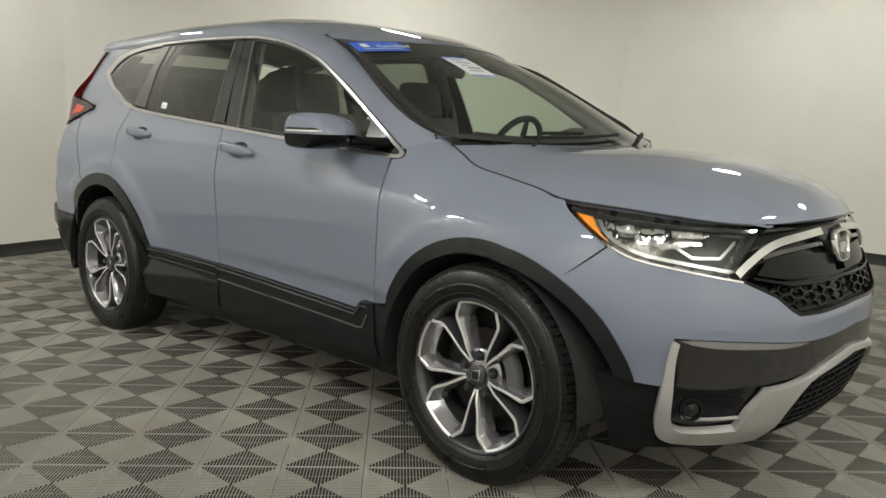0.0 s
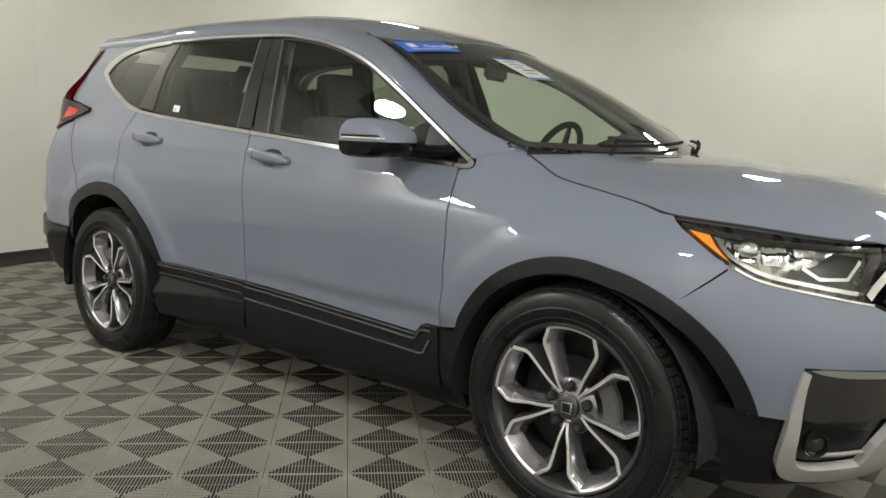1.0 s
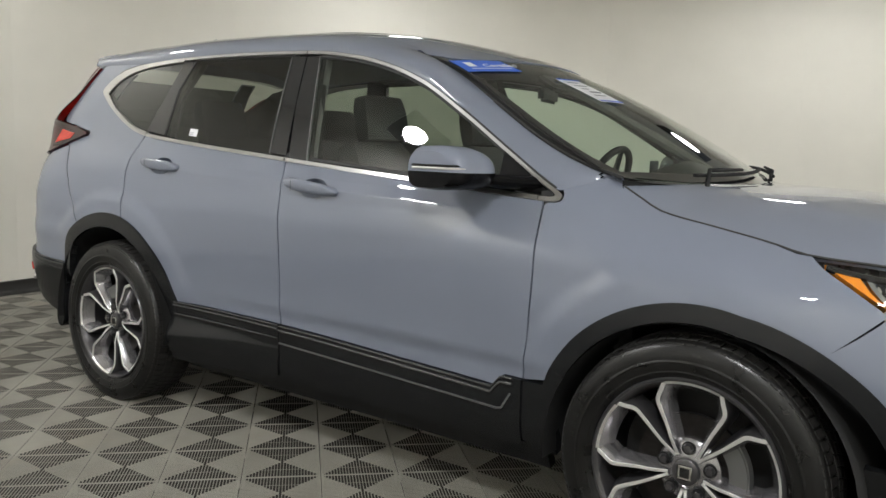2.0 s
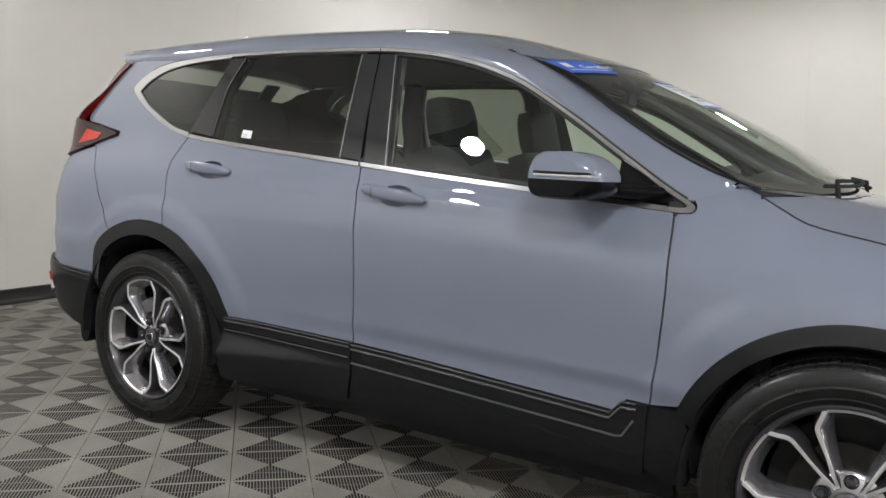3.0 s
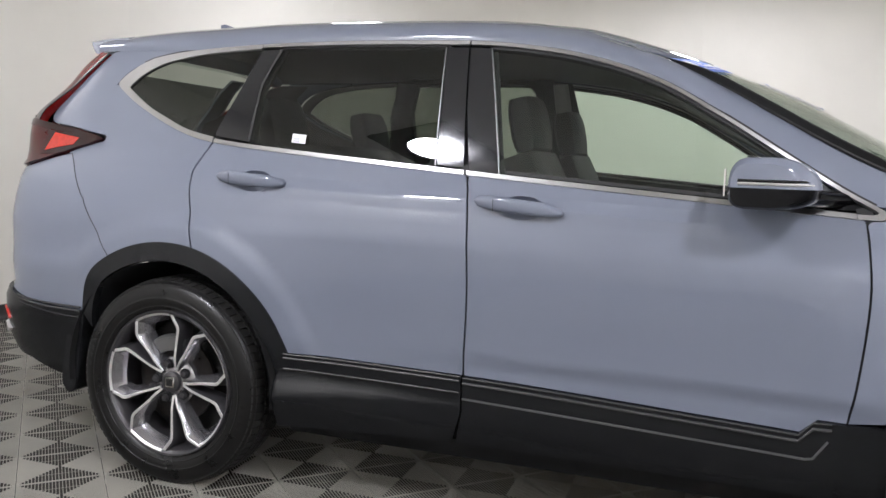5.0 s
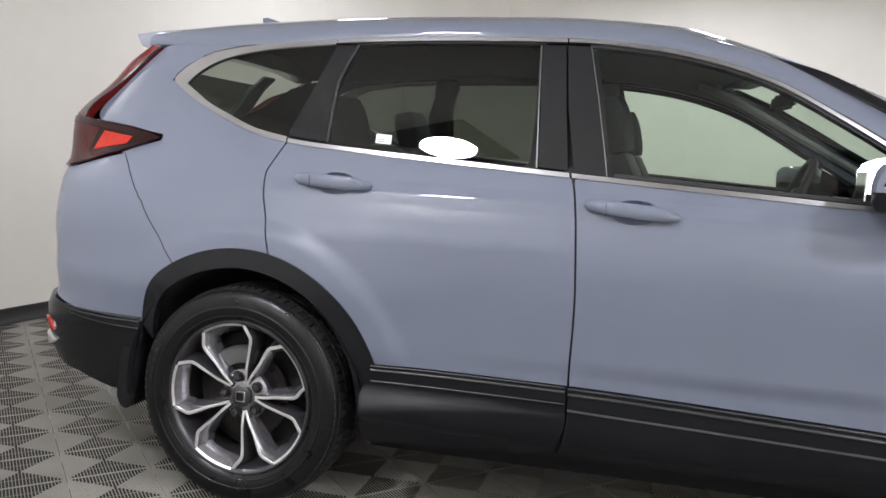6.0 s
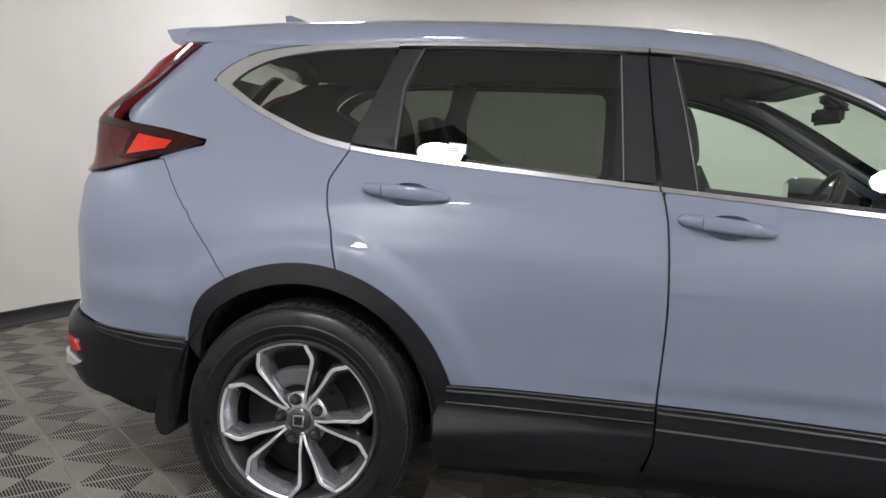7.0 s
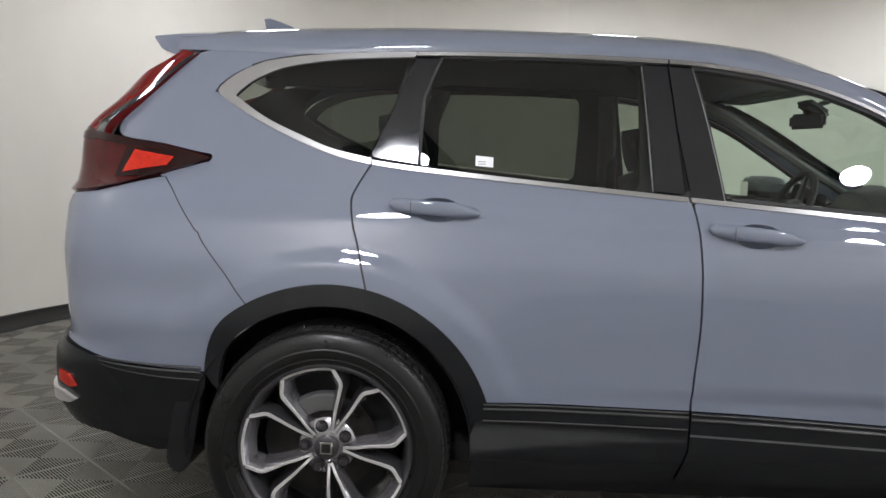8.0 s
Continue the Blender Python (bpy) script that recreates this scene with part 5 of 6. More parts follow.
    panel("reflector", [(1.725, 0.914), (1.90, 0.898), (1.935, 0.870), (1.915, 0.838), (1.81, 0.846), (1.750, 0.876)], BRIGHT, hl, "bright reflector bowl", off=-0.028, depth=0.03, step=0.012, fn=bowl(1.83, 0.12, 190), **S)
    panel("reflector", [(1.945, 0.894), (2.10, 0.884), (2.085, 0.868), (2.04, 0.846), (1.975, 0.838), (1.945, 0.86)], BRIGHT, hl, "bright reflector bowl", off=-0.032, depth=0.03, step=0.012, fn=bowl(2.02, 0.10, 230), **S)
    pc = skin(1.815, 0.878, -0.040)
    lathe("projector", [(0.030, -0.03), (0.030, 0.0), (0.022, 0.014), (0.0001, 0.020)], BRIGHT, hl, "round projector lamp", n=24, axis="x", center=(pc[0], pc[1] * -side, pc[2]))
    # --- grille
    gr = empty("grille", car)
    face = [(2.20, 0.897), (2.30, 0.898), (2.42, 0.902), (2.5499, 0.906), (2.5499, 0.640), (2.40, 0.634), (2.292, 0.638), (2.262, 0.656), (2.222, 0.696), (2.182, 0.718), (2.12, 0.745), (2.105, 0.765), (2.125, 0.790), (2.17, 0.836), (2.215, 0.872)]
    panel("grille_back", face, SHELL, gr, "gloss black grille", off=-0.034, depth=0.0, step=0.04, **S)
    panel("grille_frame", [(2.132, 0.745), (2.187, 0.718), (2.228, 0.696), (2.268, 0.656), (2.295, 0.638), (2.371, 0.635), (2.5499, 0.642), (2.5499, 0.652), (2.375, 0.646), (2.300, 0.650), (2.278, 0.664), (2.236, 0.704), (2.192, 0.728), (2.135, 0.754)], SHELL, gr, off=0.0, depth=0.035, step=0.05, **S)
    panel("wing_bar", ribbon(rail([(2.122, 0.760), (2.158, 0.786), (2.225, 0.822), (2.295, 0.843), (2.40, 0.855), (2.50, 0.862)], 4), 0.021), BRIGHT, gr, "chrome wing bar", off=0.006, depth=0.03, step=0.02, **S)
    panel("grille_slat", ribbon([(2.22, 0.806), (2.30, 0.818), (2.42, 0.826), (2.52, 0.828)], 0.012), BLACK, gr, off=-0.006, depth=0.03, step=0.04, **S)
    panel("grille_slat", [(2.19, 0.762), (2.30, 0.742), (2.42, 0.738), (2.53, 0.740), (2.53, 0.800), (2.42, 0.808), (2.32, 0.808), (2.23, 0.796)], SHELL, gr, "wide gloss black grille bar", off=-0.012, depth=0.02, step=0.03, **S)
    panel("grille_slat", ribbon([(2.17, 0.752), (2.30, 0.726), (2.42, 0.722), (2.5499, 0.724)], 0.008), SHELL, gr, off=-0.002, depth=0.03, step=0.04, **S)
    panel("grille_slat", ribbon([(2.24, 0.880), (2.36, 0.884), (2.5499, 0.888)], 0.009), BLACK, gr, off=-0.010, depth=0.02, step=0.04, **S)
    # honeycomb of the lower grille
    for col in range(8):
        for row in range(4):
            u = 2.185 + col * 0.045
            z = 0.716 - row * 0.0286 - (col % 2) * 0.0143
            if u < 2.19 + (0.722 - z) * 1.25 or u > 2.53 or z < 0.660:
                continue
            hexa = [(u + 0.030 * math.cos(radians(60 * k)), z + 0.0165 * math.sin(radians(60 * k))) for k in range(7)]
            inner = [(u + 0.025 * math.cos(radians(60 * k)), z + 0.0136 * math.sin(radians(60 * k))) for k in range(6, -1, -1)]
            panel("grille_cell", hexa + inner, MESHBLACK, gr, off=-0.010, depth=0.012, step=0.2, **S)


def rear_end(car, side):
    S = dict(side=side)
    sk = [(u, z) for u, z in ((-1.796, 1.150), (-1.762, 1.10), (-1.742, 1.06), (-1.727, 1.02), (-1.710, 0.972), (-1.64, 0.885), (-1.578, 0.808), (-1.552, 0.774))]
    arch_pts = [p for p in rear_arch(RO_R - 0.012, 115, 160, 24) if p[1] > 0.60 and p[0] < -1.558]
    low = rail([(-1.684, 0.584), (-1.758, 0.592), (-1.85, 0.602), (-1.96, 0.616), (-2.08, 0.632), (-2.25, 0.642), (-2.70, 0.645)], 3)
    bump = rail(sk, 3) + arch_pts + low + [(-2.70, 1.00), (-2.32, 1.03), (-2.27, 1.085), (-2.05, 1.100), (-1.90, 1.128)]
    bumper = panel("rear_bumper", bump, PAINT, car, "blue-grey rear bumper cover", step=0.035, **S)
    dark = [(u, z - 0.003) for u, z in low] + [(-2.70, 0.40), (-2.2, 0.385), (-1.96, 0.372), (-1.80, 0.325), (-1.745, 0.33), (-1.725, 0.45), (-1.688, 0.54)]
    dk = panel("lower_bumper", dark, CLAD, bumper, "matt black rear bumper cladding", off=0.012, depth=0.03, step=0.04, **S)
    for z0, z1, x1, rr in ((0.598, 0.618, -1.965, 0.0045), (0.584, 0.606, -1.955, 0.0042), (0.560, 0.594, -1.940, 0.0022)):
        pts = [(p[0], p[1] * -side, p[2]) for p in (skin(-1.696 + (x1 + 1.696) * t, z0 + (z1 - z0) * t ** 1.3, 0.0125) for t in np.linspace(0, 1, 12))]
        tube("bumper_groove", pts, [rr * (1 - 0.6 * t) for t in np.linspace(0, 1, 12)], RIDGE, dk, n=8)
    panel("rear_reflector", [(-2.06, 0.512), (-2.10, 0.545), (-2.19, 0.550), (-2.19, 0.518), (-2.10, 0.505)], REDBRIGHT, dk, "red reflector", off=0.018, depth=0.01, step=0.02, **S)
    panel("skid_plate", [(-2.06, 0.470), (-2.10, 0.455), (-2.30, 0.440), (-2.70, 0.430), (-2.70, 0.470), (-2.30, 0.480), (-2.15, 0.485)], SILVER, dk, "silver skid trim", off=0.022, depth=0.02, step=0.04, **S)
    # mud flap behind the rear wheel
    y = -0.895
    prof = rail([(-1.71, 0.565), (-1.768, 0.565), (-1.780, 0.50), (-1.806, 0.34), (-1.798, 0.288), (-1.775, 0.27), (-1.745, 0.287), (-1.728, 0.35), (-1.708, 0.48)], 3)
    n = len(prof)
    vs = [(x, -side * y, z) for x, z in prof] + [(x + 0.004, -side * (y + 0.16), z) for x, z in prof]
    solid("mud_flap", vs, [list(range(n)), list(range(2 * n - 1, n - 1, -1))] + [(i, (i + 1) % n, n + (i + 1) % n, n + i) for i in range(n)], CLAD, car, "black plastic mud flap", bevel=0.004, smooth=True)
    # --- tail light: a slim blade up the pillar and a wedge along the shoulder
    tl = empty("tail_light", car)

    def proud(u, z, o):
        return skin(u, z, o + (0.004 + 0.024 * smooth(1.10, 1.26, z)) * smooth(1.80, 2.08, -u) * (1 - smooth(2.12, 2.34, -u)) * (1 - 0.85 * smooth(1.29, 1.44, z)))
    wedge = [(-2.145, 1.296), (-2.06, 1.280), (-1.98, 1.266), (-1.87, 1.253), (-1.79, 1.243), (-1.728, 1.222), (-1.716, 1.209), (-1.738, 1.189), (-1.815, 1.157), (-1.95, 1.126), (-2.10, 1.105), (-2.40, 1.095), (-2.46, 1.16), (-2.46, 1.285)]
    panel("lamp_wedge", wedge, REDDEEP, tl, "dark red tail lamp lens", off=0.012, depth=0.06, step=0.025, fn=proud, **S)
    panel("lamp_tip", [(-1.795, 1.241), (-1.728, 1.221), (-1.717, 1.209), (-1.738, 1.190), (-1.815, 1.158), (-1.87, 1.146), (-1.835, 1.19)], REDDARK, tl, "smoked lens tip", off=0.0145, depth=0.004, step=0.02, fn=proud, **S)
    panel("lamp_top", [(-2.06, 1.281), (-1.90, 1.259), (-1.80, 1.243), (-1.735, 1.224), (-1.79, 1.224), (-1.90, 1.236), (-2.06, 1.256), (-2.40, 1.262), (-2.40, 1.282)], REDDARK, tl, off=0.0145, depth=0.004, step=0.02, fn=proud, **S)
    panel("lamp_mask", [(-1.962, 1.146), (-1.925, 1.236), (-1.80, 1.223), (-1.79, 1.186), (-1.87, 1.150)], REDDARK, tl, off=0.0150, depth=0.003, step=0.02, fn=proud, **S)
    panel("lamp_reflector", [(-1.930, 1.160), (-1.895, 1.228), (-1.775, 1.210), (-1.790, 1.184)], REDBRIGHT, tl, "bright red reflector", off=0.0165, depth=0.004, step=0.02, fn=proud, **S)
    blade = rail([(-2.030, 1.276), (-2.031, 1.330), (-1.996, 1.380), (-1.946, 1.430), (-1.878, 1.490), (-1.822, 1.534)], 4)
    outer = rail([(-1.97, 1.545), (-2.06, 1.50), (-2.26, 1.455), (-2.40, 1.365), (-2.46, 1.292)], 4)
    panel("lamp_blade", blade + outer, RED, tl, "red lens blade up the pillar", off=0.010, depth=0.03, step=0.025, fn=proud, **S)
    panel("blade_edge", blade + [(u - 0.046 + 0.030 * k / (len(blade) - 1), z + 0.004) for k, (u, z) in reversed(list(enumerate(blade)))], BLACK, tl, "gloss black lamp border", off=0.013, depth=0.004, step=0.03, fn=proud, **S)


def seat(parent, x, y, wide, lean, back, rear=False):
    """A car seat: cushion, bolstered backrest and headrest on two posts."""
    s = empty("rear_seat" if rear else "front_seat", parent)
    def slab(name, cx, cz, long, tall, thick, tilt, yy, w, bow=0.02):
        vs, fs = [], []
        n, k = 10, 14
        for i in range(n + 1):
            t = i / n * 2 - 1
            ww = w / 2 * (1 - 0.10 * max(t, 0) ** 2)
            for q in range(k):
                a = 2 * math.pi * q / k
                c, d = math.cos(a), math.sin(a)
                py = yy + ww * (abs(c) ** 0.45) * (1 if c > 0 else -1)
                pd = thick / 2 * (abs(d) ** 0.6) * (1 if d > 0 else -1) * (1 - 0.22 * abs(t) ** 3)
                pd += bow * (abs(c) ** 2) * (1 if d > 0 else 0)
                lx, lz = pd, t * tall / 2
                ca, sa = math.cos(radians(tilt)), math.sin(radians(tilt))
                vs.append((cx + lx * ca - lz * sa, py, cz + lx * sa + lz * ca))
        for i in range(n):
            for q in range(k):
                w2 = (q + 1) % k
                fs.append((i * k + q, i * k + w2, i * k + k + w2, i * k + k + q))
        fs += [list(range(k)), [n * k + q for q in range(k)]]
        solid(name, vs, fs, LEATHER, s, smooth=True)
    slab("cushion", x + 0.02, 0.62, 0, 0.52, 0.16, -82, y, wide)
    slab("backrest", x - 0.33, 0.90 if not rear else 0.92, 0, back, 0.15, lean, y, wide)
    heads = [y] if not rear else [y - wide * 0.33, y + wide * 0.33]
    for hy in heads:
        top = 1.245 if not rear else 1.23
        hx = x - 0.33 - math.tan(radians(lean)) * (top - 0.9)
        slab("headrest", hx + 0.02, top + 0.055, 0, 0.18, 0.11, lean * 0.6, hy, 0.27, bow=0.0)
        for d in (-0.05, 0.05):
            tube("headrest_post", [(hx + 0.03, hy + d, top - 0.10), (hx + 0.02, hy + d, top + 0.02)], 0.007, STEEL, s, n=8)


def cabin(car):
    seat(car, 0.24, -0.37, 0.50, 20, 0.62)
    seat(car, 0.24, 0.37, 0.50, 20, 0.62)
    seat(car, -0.72, 0.0, 1.22, 24, 0.60, rear=True)
    dash = empty("dashboard", car)
    n = 24
    vs, fs = [], []
    for i in range(n + 1):
        y = -0.66 + 1.32 * i / n
        hump = 0.080 * math.exp(-((y - 0.37) / 0.17) ** 4)
        prof = [(1.05, 1.085), (0.96, 1.100 + hump * 0.5), (0.84, 1.100 + hump), (0.74, 1.065 + hump), (0.70, 0.97), (0.72, 0.80), (0.80, 0.62), (1.04, 0.60)]
        vs += [(x, y, z) for x, z in prof]
    k = 8
    for i in range(n):
        for q in range(k):
            fs.append((i * k + q, i * k + (q + 1) % k, i * k + k + (q + 1) % k, i * k + k + q))
    fs += [list(range(k)), [n * k + q for q in range(k)]]
    solid("dash_top", vs, fs, DASH, dash, "black dashboard with an instrument hood", smooth=True)
    box("screen", (0.715, -0.12, 0.93), (0.74, 0.12, 1.075), BLACK, dash, "dark centre display", bevel=0.006)
    box("console", (-0.10, -0.11, 0.40), (0.78, 0.11, 0.72), DASH, dash, bevel=0.03)
    st = empty("steering_wheel", car)
    c, ax = Vector((0.47, 0.37, 1.050)), Vector((-0.91, 0, 0.41)).normalized()
    e1 = Vector((0, 1, 0))
    e2 = ax.cross(e1)
    tube("wheel_ring", [c + e1 * (0.185 * math.cos(2 * math.pi * i / 40)) + e2 * (0.185 * math.sin(2 * math.pi * i / 40)) for i in range(40)], 0.0155, LEATHER, st, "leather steering wheel ring", closed=True)
    for a in (0, 180, 270):
        d = e1 * math.cos(radians(a)) + e2 * math.sin(radians(a)) * (1 if e2.z > 0 else 1)
        tube("wheel_spoke", [c - ax * 0.02 + d * 0.05, c + d * 0.18], [0.026, 0.016], DASH, st, n=8, flat=0.5)
    tube("wheel_hub", [c - ax * 0.06, c - ax * 0.01, c + ax * 0.012], [0.05, 0.072, 0.055], DASH, st, n=16)
    tube("column", [c - ax * 0.25, c - ax * 0.04], 0.04, DASH, st, n=12)
    rv = empty("rear_view_mirror", car)
    box("mirror_shell", (0.360, -0.110, 1.392), (0.385, 0.110, 1.452), DASH, rv, bevel=0.014, turn=Matrix.Rotation(radians(12), 3, "Z"))
    tube("mirror_stalk", [(0.36, 0.0, 1.45), (0.42, 0.0, 1.49), (0.45, 0.0, 1.50)], 0.010, DASH, rv, n=8)
    box("sensor_cover", (0.34, -0.06, 1.455), (0.44, 0.06, 1.485), DASH, rv, bevel=0.012, turn=Matrix.Rotation(radians(31), 3, "Y"))
    for side in (-1, 1):
        tube("belt_pillar_lining", [(-0.26, 0.76 * side, 0.95), (-0.27, 0.70 * side, 1.25), (-0.30, 0.60 * side, 1.54)], [0.05, 0.045, 0.04], TRIMGREY, car, n=8, flat=0.5)
        tube("screen_pillar_lining", [(0.96, 0.675 * side, 1.07), (0.60, 0.635 * side, 1.27), (0.25, 0.58 * side, 1.465), (0.08, 0.55 * side, 1.53)], [0.022, 0.026, 0.03, 0.026], TRIMGREY, car, n=8, flat=0.8)
        tube("rear_pillar_lining", [(-1.14, 0.74 * side, 1.12), (-1.13, 0.665 * side, 1.38), (-1.06, 0.58 * side, 1.55)], [0.06, 0.055, 0.045], DASH, car, n=8, flat=0.4)
        for x, y in ((-0.205, 0.72),):
            tube("seat_belt", [(x - 0.04, y * side, 0.85), (x - 0.05, 0.66 * side, 1.42)], 0.022, SEAL, car, n=6, flat=0.12)


def stickers(car):
    # blue banner across the top of the windscreen, on the passenger side
    def on_screen(a, b, lift=0.004):
        p = screen_at(a, b)
        return (p[0] + lift * 0.5, p[1], p[2] + lift)
    ban = patch("windscreen_banner", lambda u, v: on_screen(-0.955 + 0.350 * u, 0.800 + 0.115 * v), 10, 4, BLUE, car, "bright blue banner with white lettering", depth=0.0006)
    cu = bpy.data.curves.new("lettering", "FONT")
    cu.body = "Certified"
    cu.size = 0.042
    cu.extrude = 0.0004
    txt = new("lettering", cu)
    cu.materials.append(WHITE)
    p0, px, pz = Vector(on_screen(-0.81, 0.842, 0.006)), Vector(on_screen(-0.60, 0.842, 0.006)), Vector(on_screen(-0.81, 0.90, 0.006))
    ex = (px - p0).normalized()
    ez = (pz - p0)
    ez = (ez - ex * ez.dot(ex)).normalized()
    ey = ex.cross(ez)
    m = Matrix((ex, ez, ey)).transposed().to_4x4()
    m.translation = p0
    txt.matrix_world = m
    dep = bpy.context.evaluated_depsgraph_get()
    me = bpy.data.meshes.new_from_object(txt.evaluated_get(dep))
    bpy.data.objects.remove(txt)
    t2 = new("lettering", me)
    t2.matrix_world = m
    t2.parent = ban
    patch("banner_mark", lambda u, v: on_screen(-0.905 + 0.05 * u, 0.842 + 0.045 * v, 0.006), 2, 2, WHITE, ban, "plain white mark", depth=0)
    patch("banner_line", lambda u, v: on_screen(-0.91 + 0.26 * u, 0.820 + 0.006 * v, 0.006), 4, 1, WHITE, ban, depth=0)
    # white price sheet behind the glass
    sheet = patch("price_sheet", lambda u, v: on_screen(-0.425 + 0.215 * u - 0.02 * v, 0.540 + 0.200 * v, 0.004), 6, 6, WHITE, car, "white paper sheet with blue edges", depth=0.0006)
    for v0, v1, u0, u1, mt in ((0.94, 1.0, 0, 1, BLUE), (0.0, 0.05, 0, 1, BLUE), (0.80, 0.83, 0.15, 0.6, INK), (0.66, 0.69, 0.15, 0.75, INK), (0.52, 0.55, 0.2, 0.5, INK), (0.38, 0.43, 0.3, 0.8, INK), (0.24, 0.27, 0.2, 0.7, INK)):
        patch("printed_bar", lambda u, v: on_screen(-0.425 + 0.215 * (u0 + (u1 - u0) * u) - 0.02 * (v0 + (v1 - v0) * v), 0.540 + 0.200 * (v0 + (v1 - v0) * v), 0.006), 2, 2, mt, sheet, depth=0)
    lab = panel("window_label", [(-0.915, 1.212), (-0.862, 1.208), (-0.862, 1.238), (-0.915, 1.242)], WHITE, car, "small white paper label", off=-0.0045, depth=0.0005, fn=pane)
    for z in (1.216, 1.223):
        panel("printed_bar", [(-0.908, z), (-0.885, z), (-0.885, z + 0.002), (-0.908, z + 0.002)], INK, lab, off=-0.0035, depth=0, fn=pane)


def emblem(car):
    """Plain chrome frame on the grille's centre."""
    e = empty("emblem", car)
    x, z = skin(2.5499, 0.822, 0.0)[0] + 0.004, 0.822
    vs, fs = [], []
    ring = []
    for k in range(32):
        a = 2 * math.pi * k / 32
        c, d = math.cos(a), math.sin(a)
        ring.append(((abs(c) ** 0.5) * (1 if c > 0 else -1), (abs(d) ** 0.5) * (1 if d > 0 else -1)))
    prof = [(1.0, 0.0), (1.0, 0.012), (0.93, 0.018), (0.84, 0.018), (0.80, 0.006), (0.80, 0.0)]
    for c, d in ring:
        for f, q in prof:
            vs.append((x + q + 0.018 * (0 - d) * 0.5, 0.066 * c * f * (1 + 0.06 * d), z + 0.055 * d * f))
    n = len(prof)
    for k in range(32):
        for q in range(n):
            fs.append((k * n + q, ((k + 1) % 32) * n + q, ((k + 1) % 32) * n + (q + 1) % n, k * n + (q + 1) % n))
    solid("emblem_frame", vs, fs, BRIGHT, e, "plain chrome frame", smooth=True)
    vs = [(x + 0.004 - 0.009 * d, 0.060 * c * (1 + 0.06 * d), z + 0.048 * d) for c, d in ring] + [(x - 0.02, 0.060 * c, z + 0.048 * d) for c, d in ring]
    solid("emblem_back", vs, [list(range(32)), list(range(63, 31, -1))] + [(k, (k + 1) % 32, 32 + (k + 1) % 32, 32 + k) for k in range(32)], BLACK, e)
    box("emblem_bar", (x, -0.030, z - 0.014), (x + 0.016, 0.030, z + 0.010), BRIGHT, e, bevel=0.003)


car = empty("car")
tagged(car, "blue-grey mid-size crossover car with black cladding, parked on grey tiles", "car")
for side in (-1, 1):
    flank(car, side)
    front_end(car, side)
    rear_end(car, side)
    side_mirror(car, side)
    wheel_well(car, ARCH_R, RI_R - 0.004, side)
    wheel_well(car, ARCH_F, RI_F - 0.004, side)
upper_body(car)
emblem(car)
cabin(car)
stickers(car)
for wx, turn in ((1.33, 88), (-1.33, 104)):
    for side in (-1, 1):
        w = wheel("wheel", wx, side, turn)
        w.parent = car

# ---- the tiled floor ----
TILE_SIZE, TILE_TURN, TILE_X, TILE_Y = 0.2822, 46.0, 0.217, -1.099


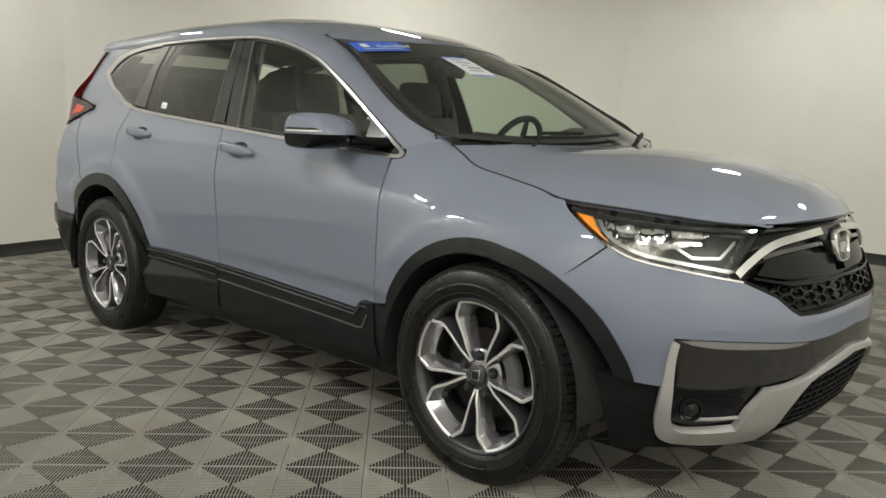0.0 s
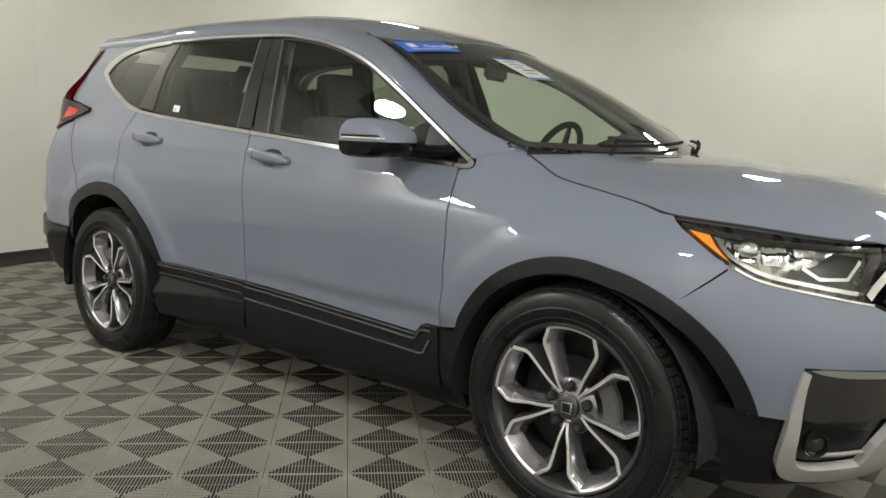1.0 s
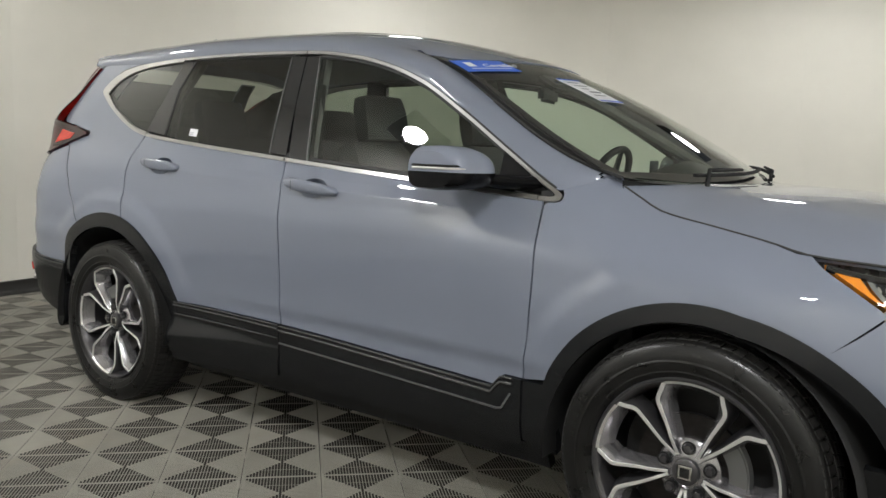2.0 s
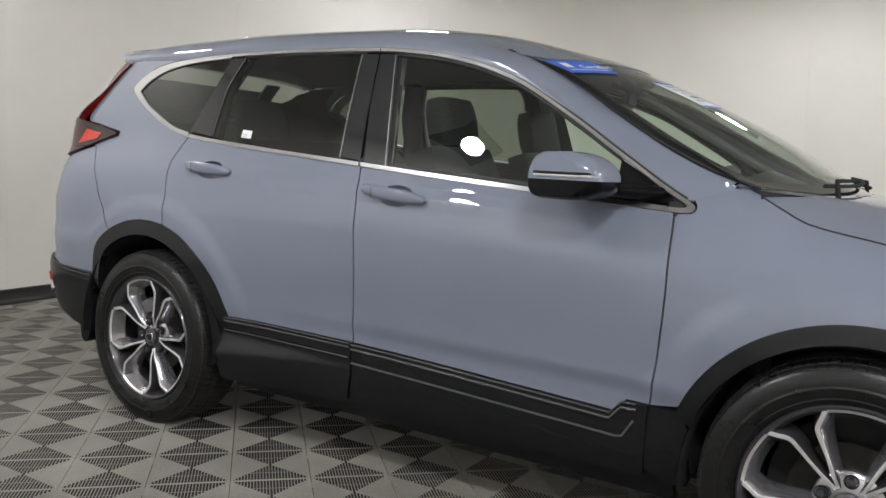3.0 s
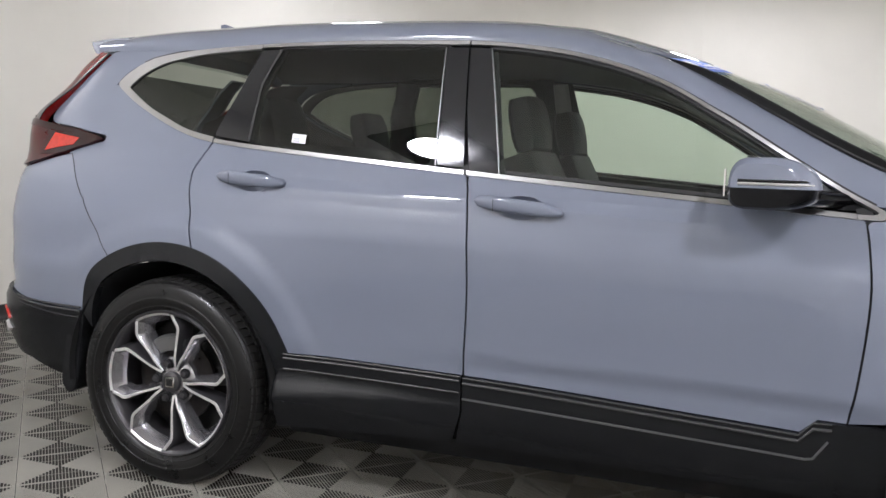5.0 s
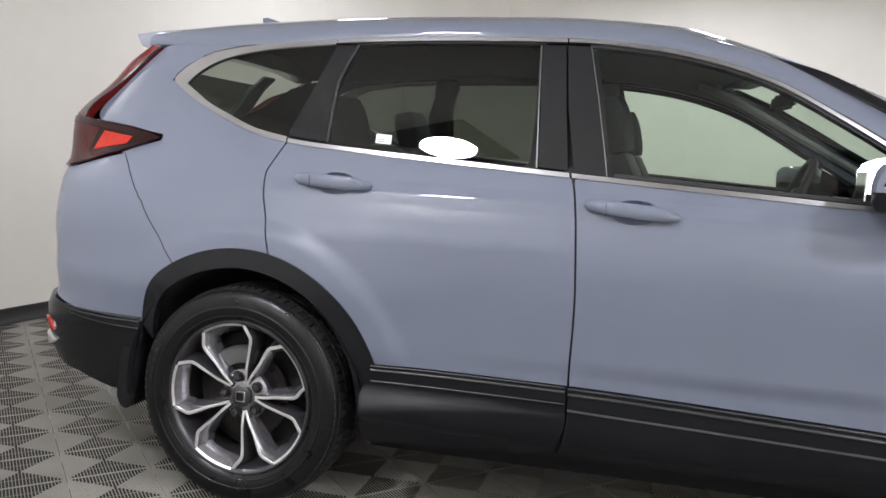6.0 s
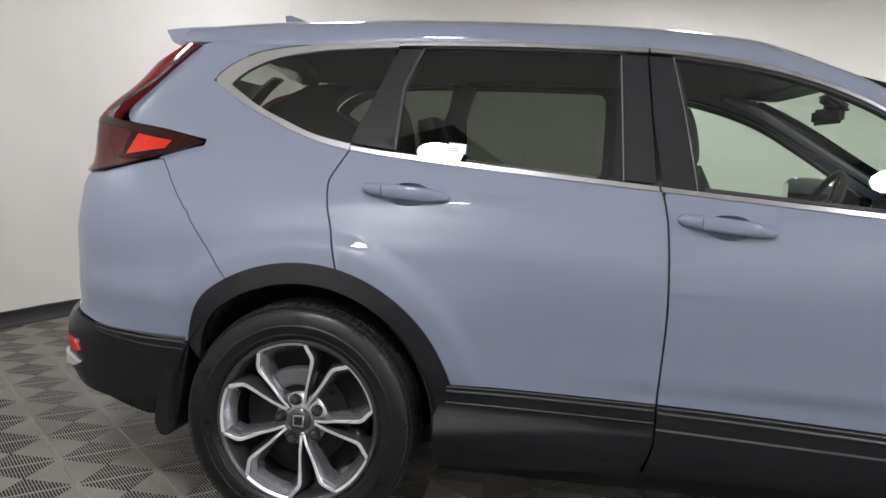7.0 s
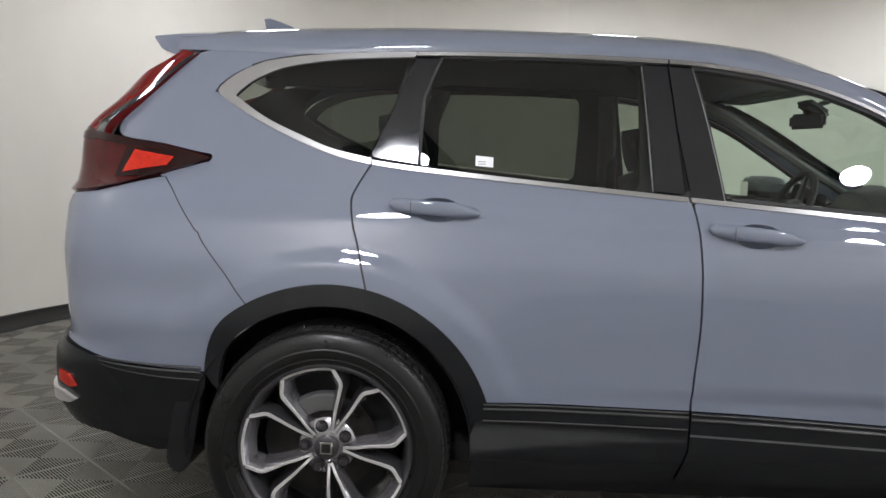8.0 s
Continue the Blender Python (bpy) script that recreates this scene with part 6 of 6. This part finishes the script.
def tile_mesh():
    """One vented tile: four fans of ribs, each at right angles to its edge, and thin cross bars."""
    a = TILE_SIZE / 2
    n = 26
    pitch = TILE_SIZE / n
    wide = pitch * 0.21
    thick, deep = 0.0032, 0.034
    vs, fs = [], []

    def bar(x0, x1, y0a, y0b, y1a, y1b, turn, top=0.0, low=None):
        o = len(vs)
        for z in (top, -thick if low is None else low):
            for x, y in ((x0, y0a), (x1, y0b), (x1, y1b), (x0, y1a)):
                p = (x, y)
                for _ in range(turn):
                    p = (-p[1], p[0])
                vs.append((p[0], p[1], z))
        fs.extend([(o, o + 1, o + 2, o + 3), (o, o + 3, o + 7, o + 4), (o + 1, o + 5, o + 6, o + 2), (o + 2, o + 6, o + 7, o + 3), (o, o + 4, o + 5, o + 1)])
    for turn in range(4):
        for i in range(n):
            x = -a + (i + 0.5) * pitch
            x0, x1 = x - wide / 2, x + wide / 2
            bar(x0, x1, -a + 0.0020, -a + 0.0020, -abs(x0) - 0.0002, -abs(x1) - 0.0002, turn)
        bar(-a + 0.0016, a - 0.0016, -a + 0.0014, -a + 0.0014, -a + 0.0036, -a + 0.0036, turn, -0.0006)
        bar(a - 0.012, a - 0.004, -a + 0.004, -a + 0.004, -a + 0.012, -a + 0.012, turn, -0.002, -deep)
        for q in (0.5,):
            y = -a * q
            bar(-a * q, a * q, y - 0.0012, y - 0.0012, y + 0.0012, y + 0.0012, turn, -0.0035)
    return vs, fs


def floor():
    root = empty("floor")
    tagged(root, "grey ribbed plastic tile floor, slightly dusty", "floor", kind="structure")
    solid("subfloor", [oval(2 * math.pi * i / 64, 0.12, z) for z in (-0.035, -0.12) for i in range(64)],
          [list(range(64)), list(range(127, 63, -1))] + [(i, (i + 1) % 64, 64 + (i + 1) % 64, 64 + i) for i in range(64)], SUBFLOOR, root, "dark sub-floor under the tiles")
    vs, fs = tile_mesh()
    me = bpy.data.meshes.new("floor_tile")
    me.from_pydata(vs, [], fs)
    me.materials.append(TILE)
    c, s = math.cos(radians(TILE_TURN)), math.sin(radians(TILE_TURN))
    spots = []
    for i in range(-26, 27):
        for j in range(-26, 27):
            u, v = (i + 0.5) * TILE_SIZE, (j + 0.5) * TILE_SIZE
            x, y = TILE_X + u * c - v * s, TILE_Y + u * s + v * c
            if math.hypot((x - CX) / HALF_X, (y - CY) / HALF_Y) < 1.02:
                # stretch of floor in front of and beside the flank
                near = max(abs(x + 0.3) * 0.45, abs(y + 1.5))
                spots.append((near, x, y))
    spots.sort()
    turn = Matrix.Rotation(radians(TILE_TURN), 4, "Z")
    for k, (_, x, y) in enumerate(spots[:300]):
        ob = new("tile", me)
        ob.parent = root
        ob.matrix_world = Matrix.Translation((x, y, 0)) @ turn
    base = np.array(vs)
    rot = np.stack([base[:, 0] * c - base[:, 1] * s, base[:, 0] * s + base[:, 1] * c, base[:, 2]], axis=1)
    allv, allf = [], []
    quads = np.array(fs)
    for k, (_, x, y) in enumerate(spots[300:]):
        allv.append(rot + np.array([x, y, 0]))
        allf.append(quads + k * len(base))
    me2 = bpy.data.meshes.new("far_tiles")
    V, F = np.concatenate(allv), np.concatenate(allf)
    me2.from_pydata(V.tolist(), [], F.tolist())
    me2.materials.append(TILE)
    ob = new("far_tiles", me2)
    ob.parent = root
    tagged(ob, kind="stuff")


floor()
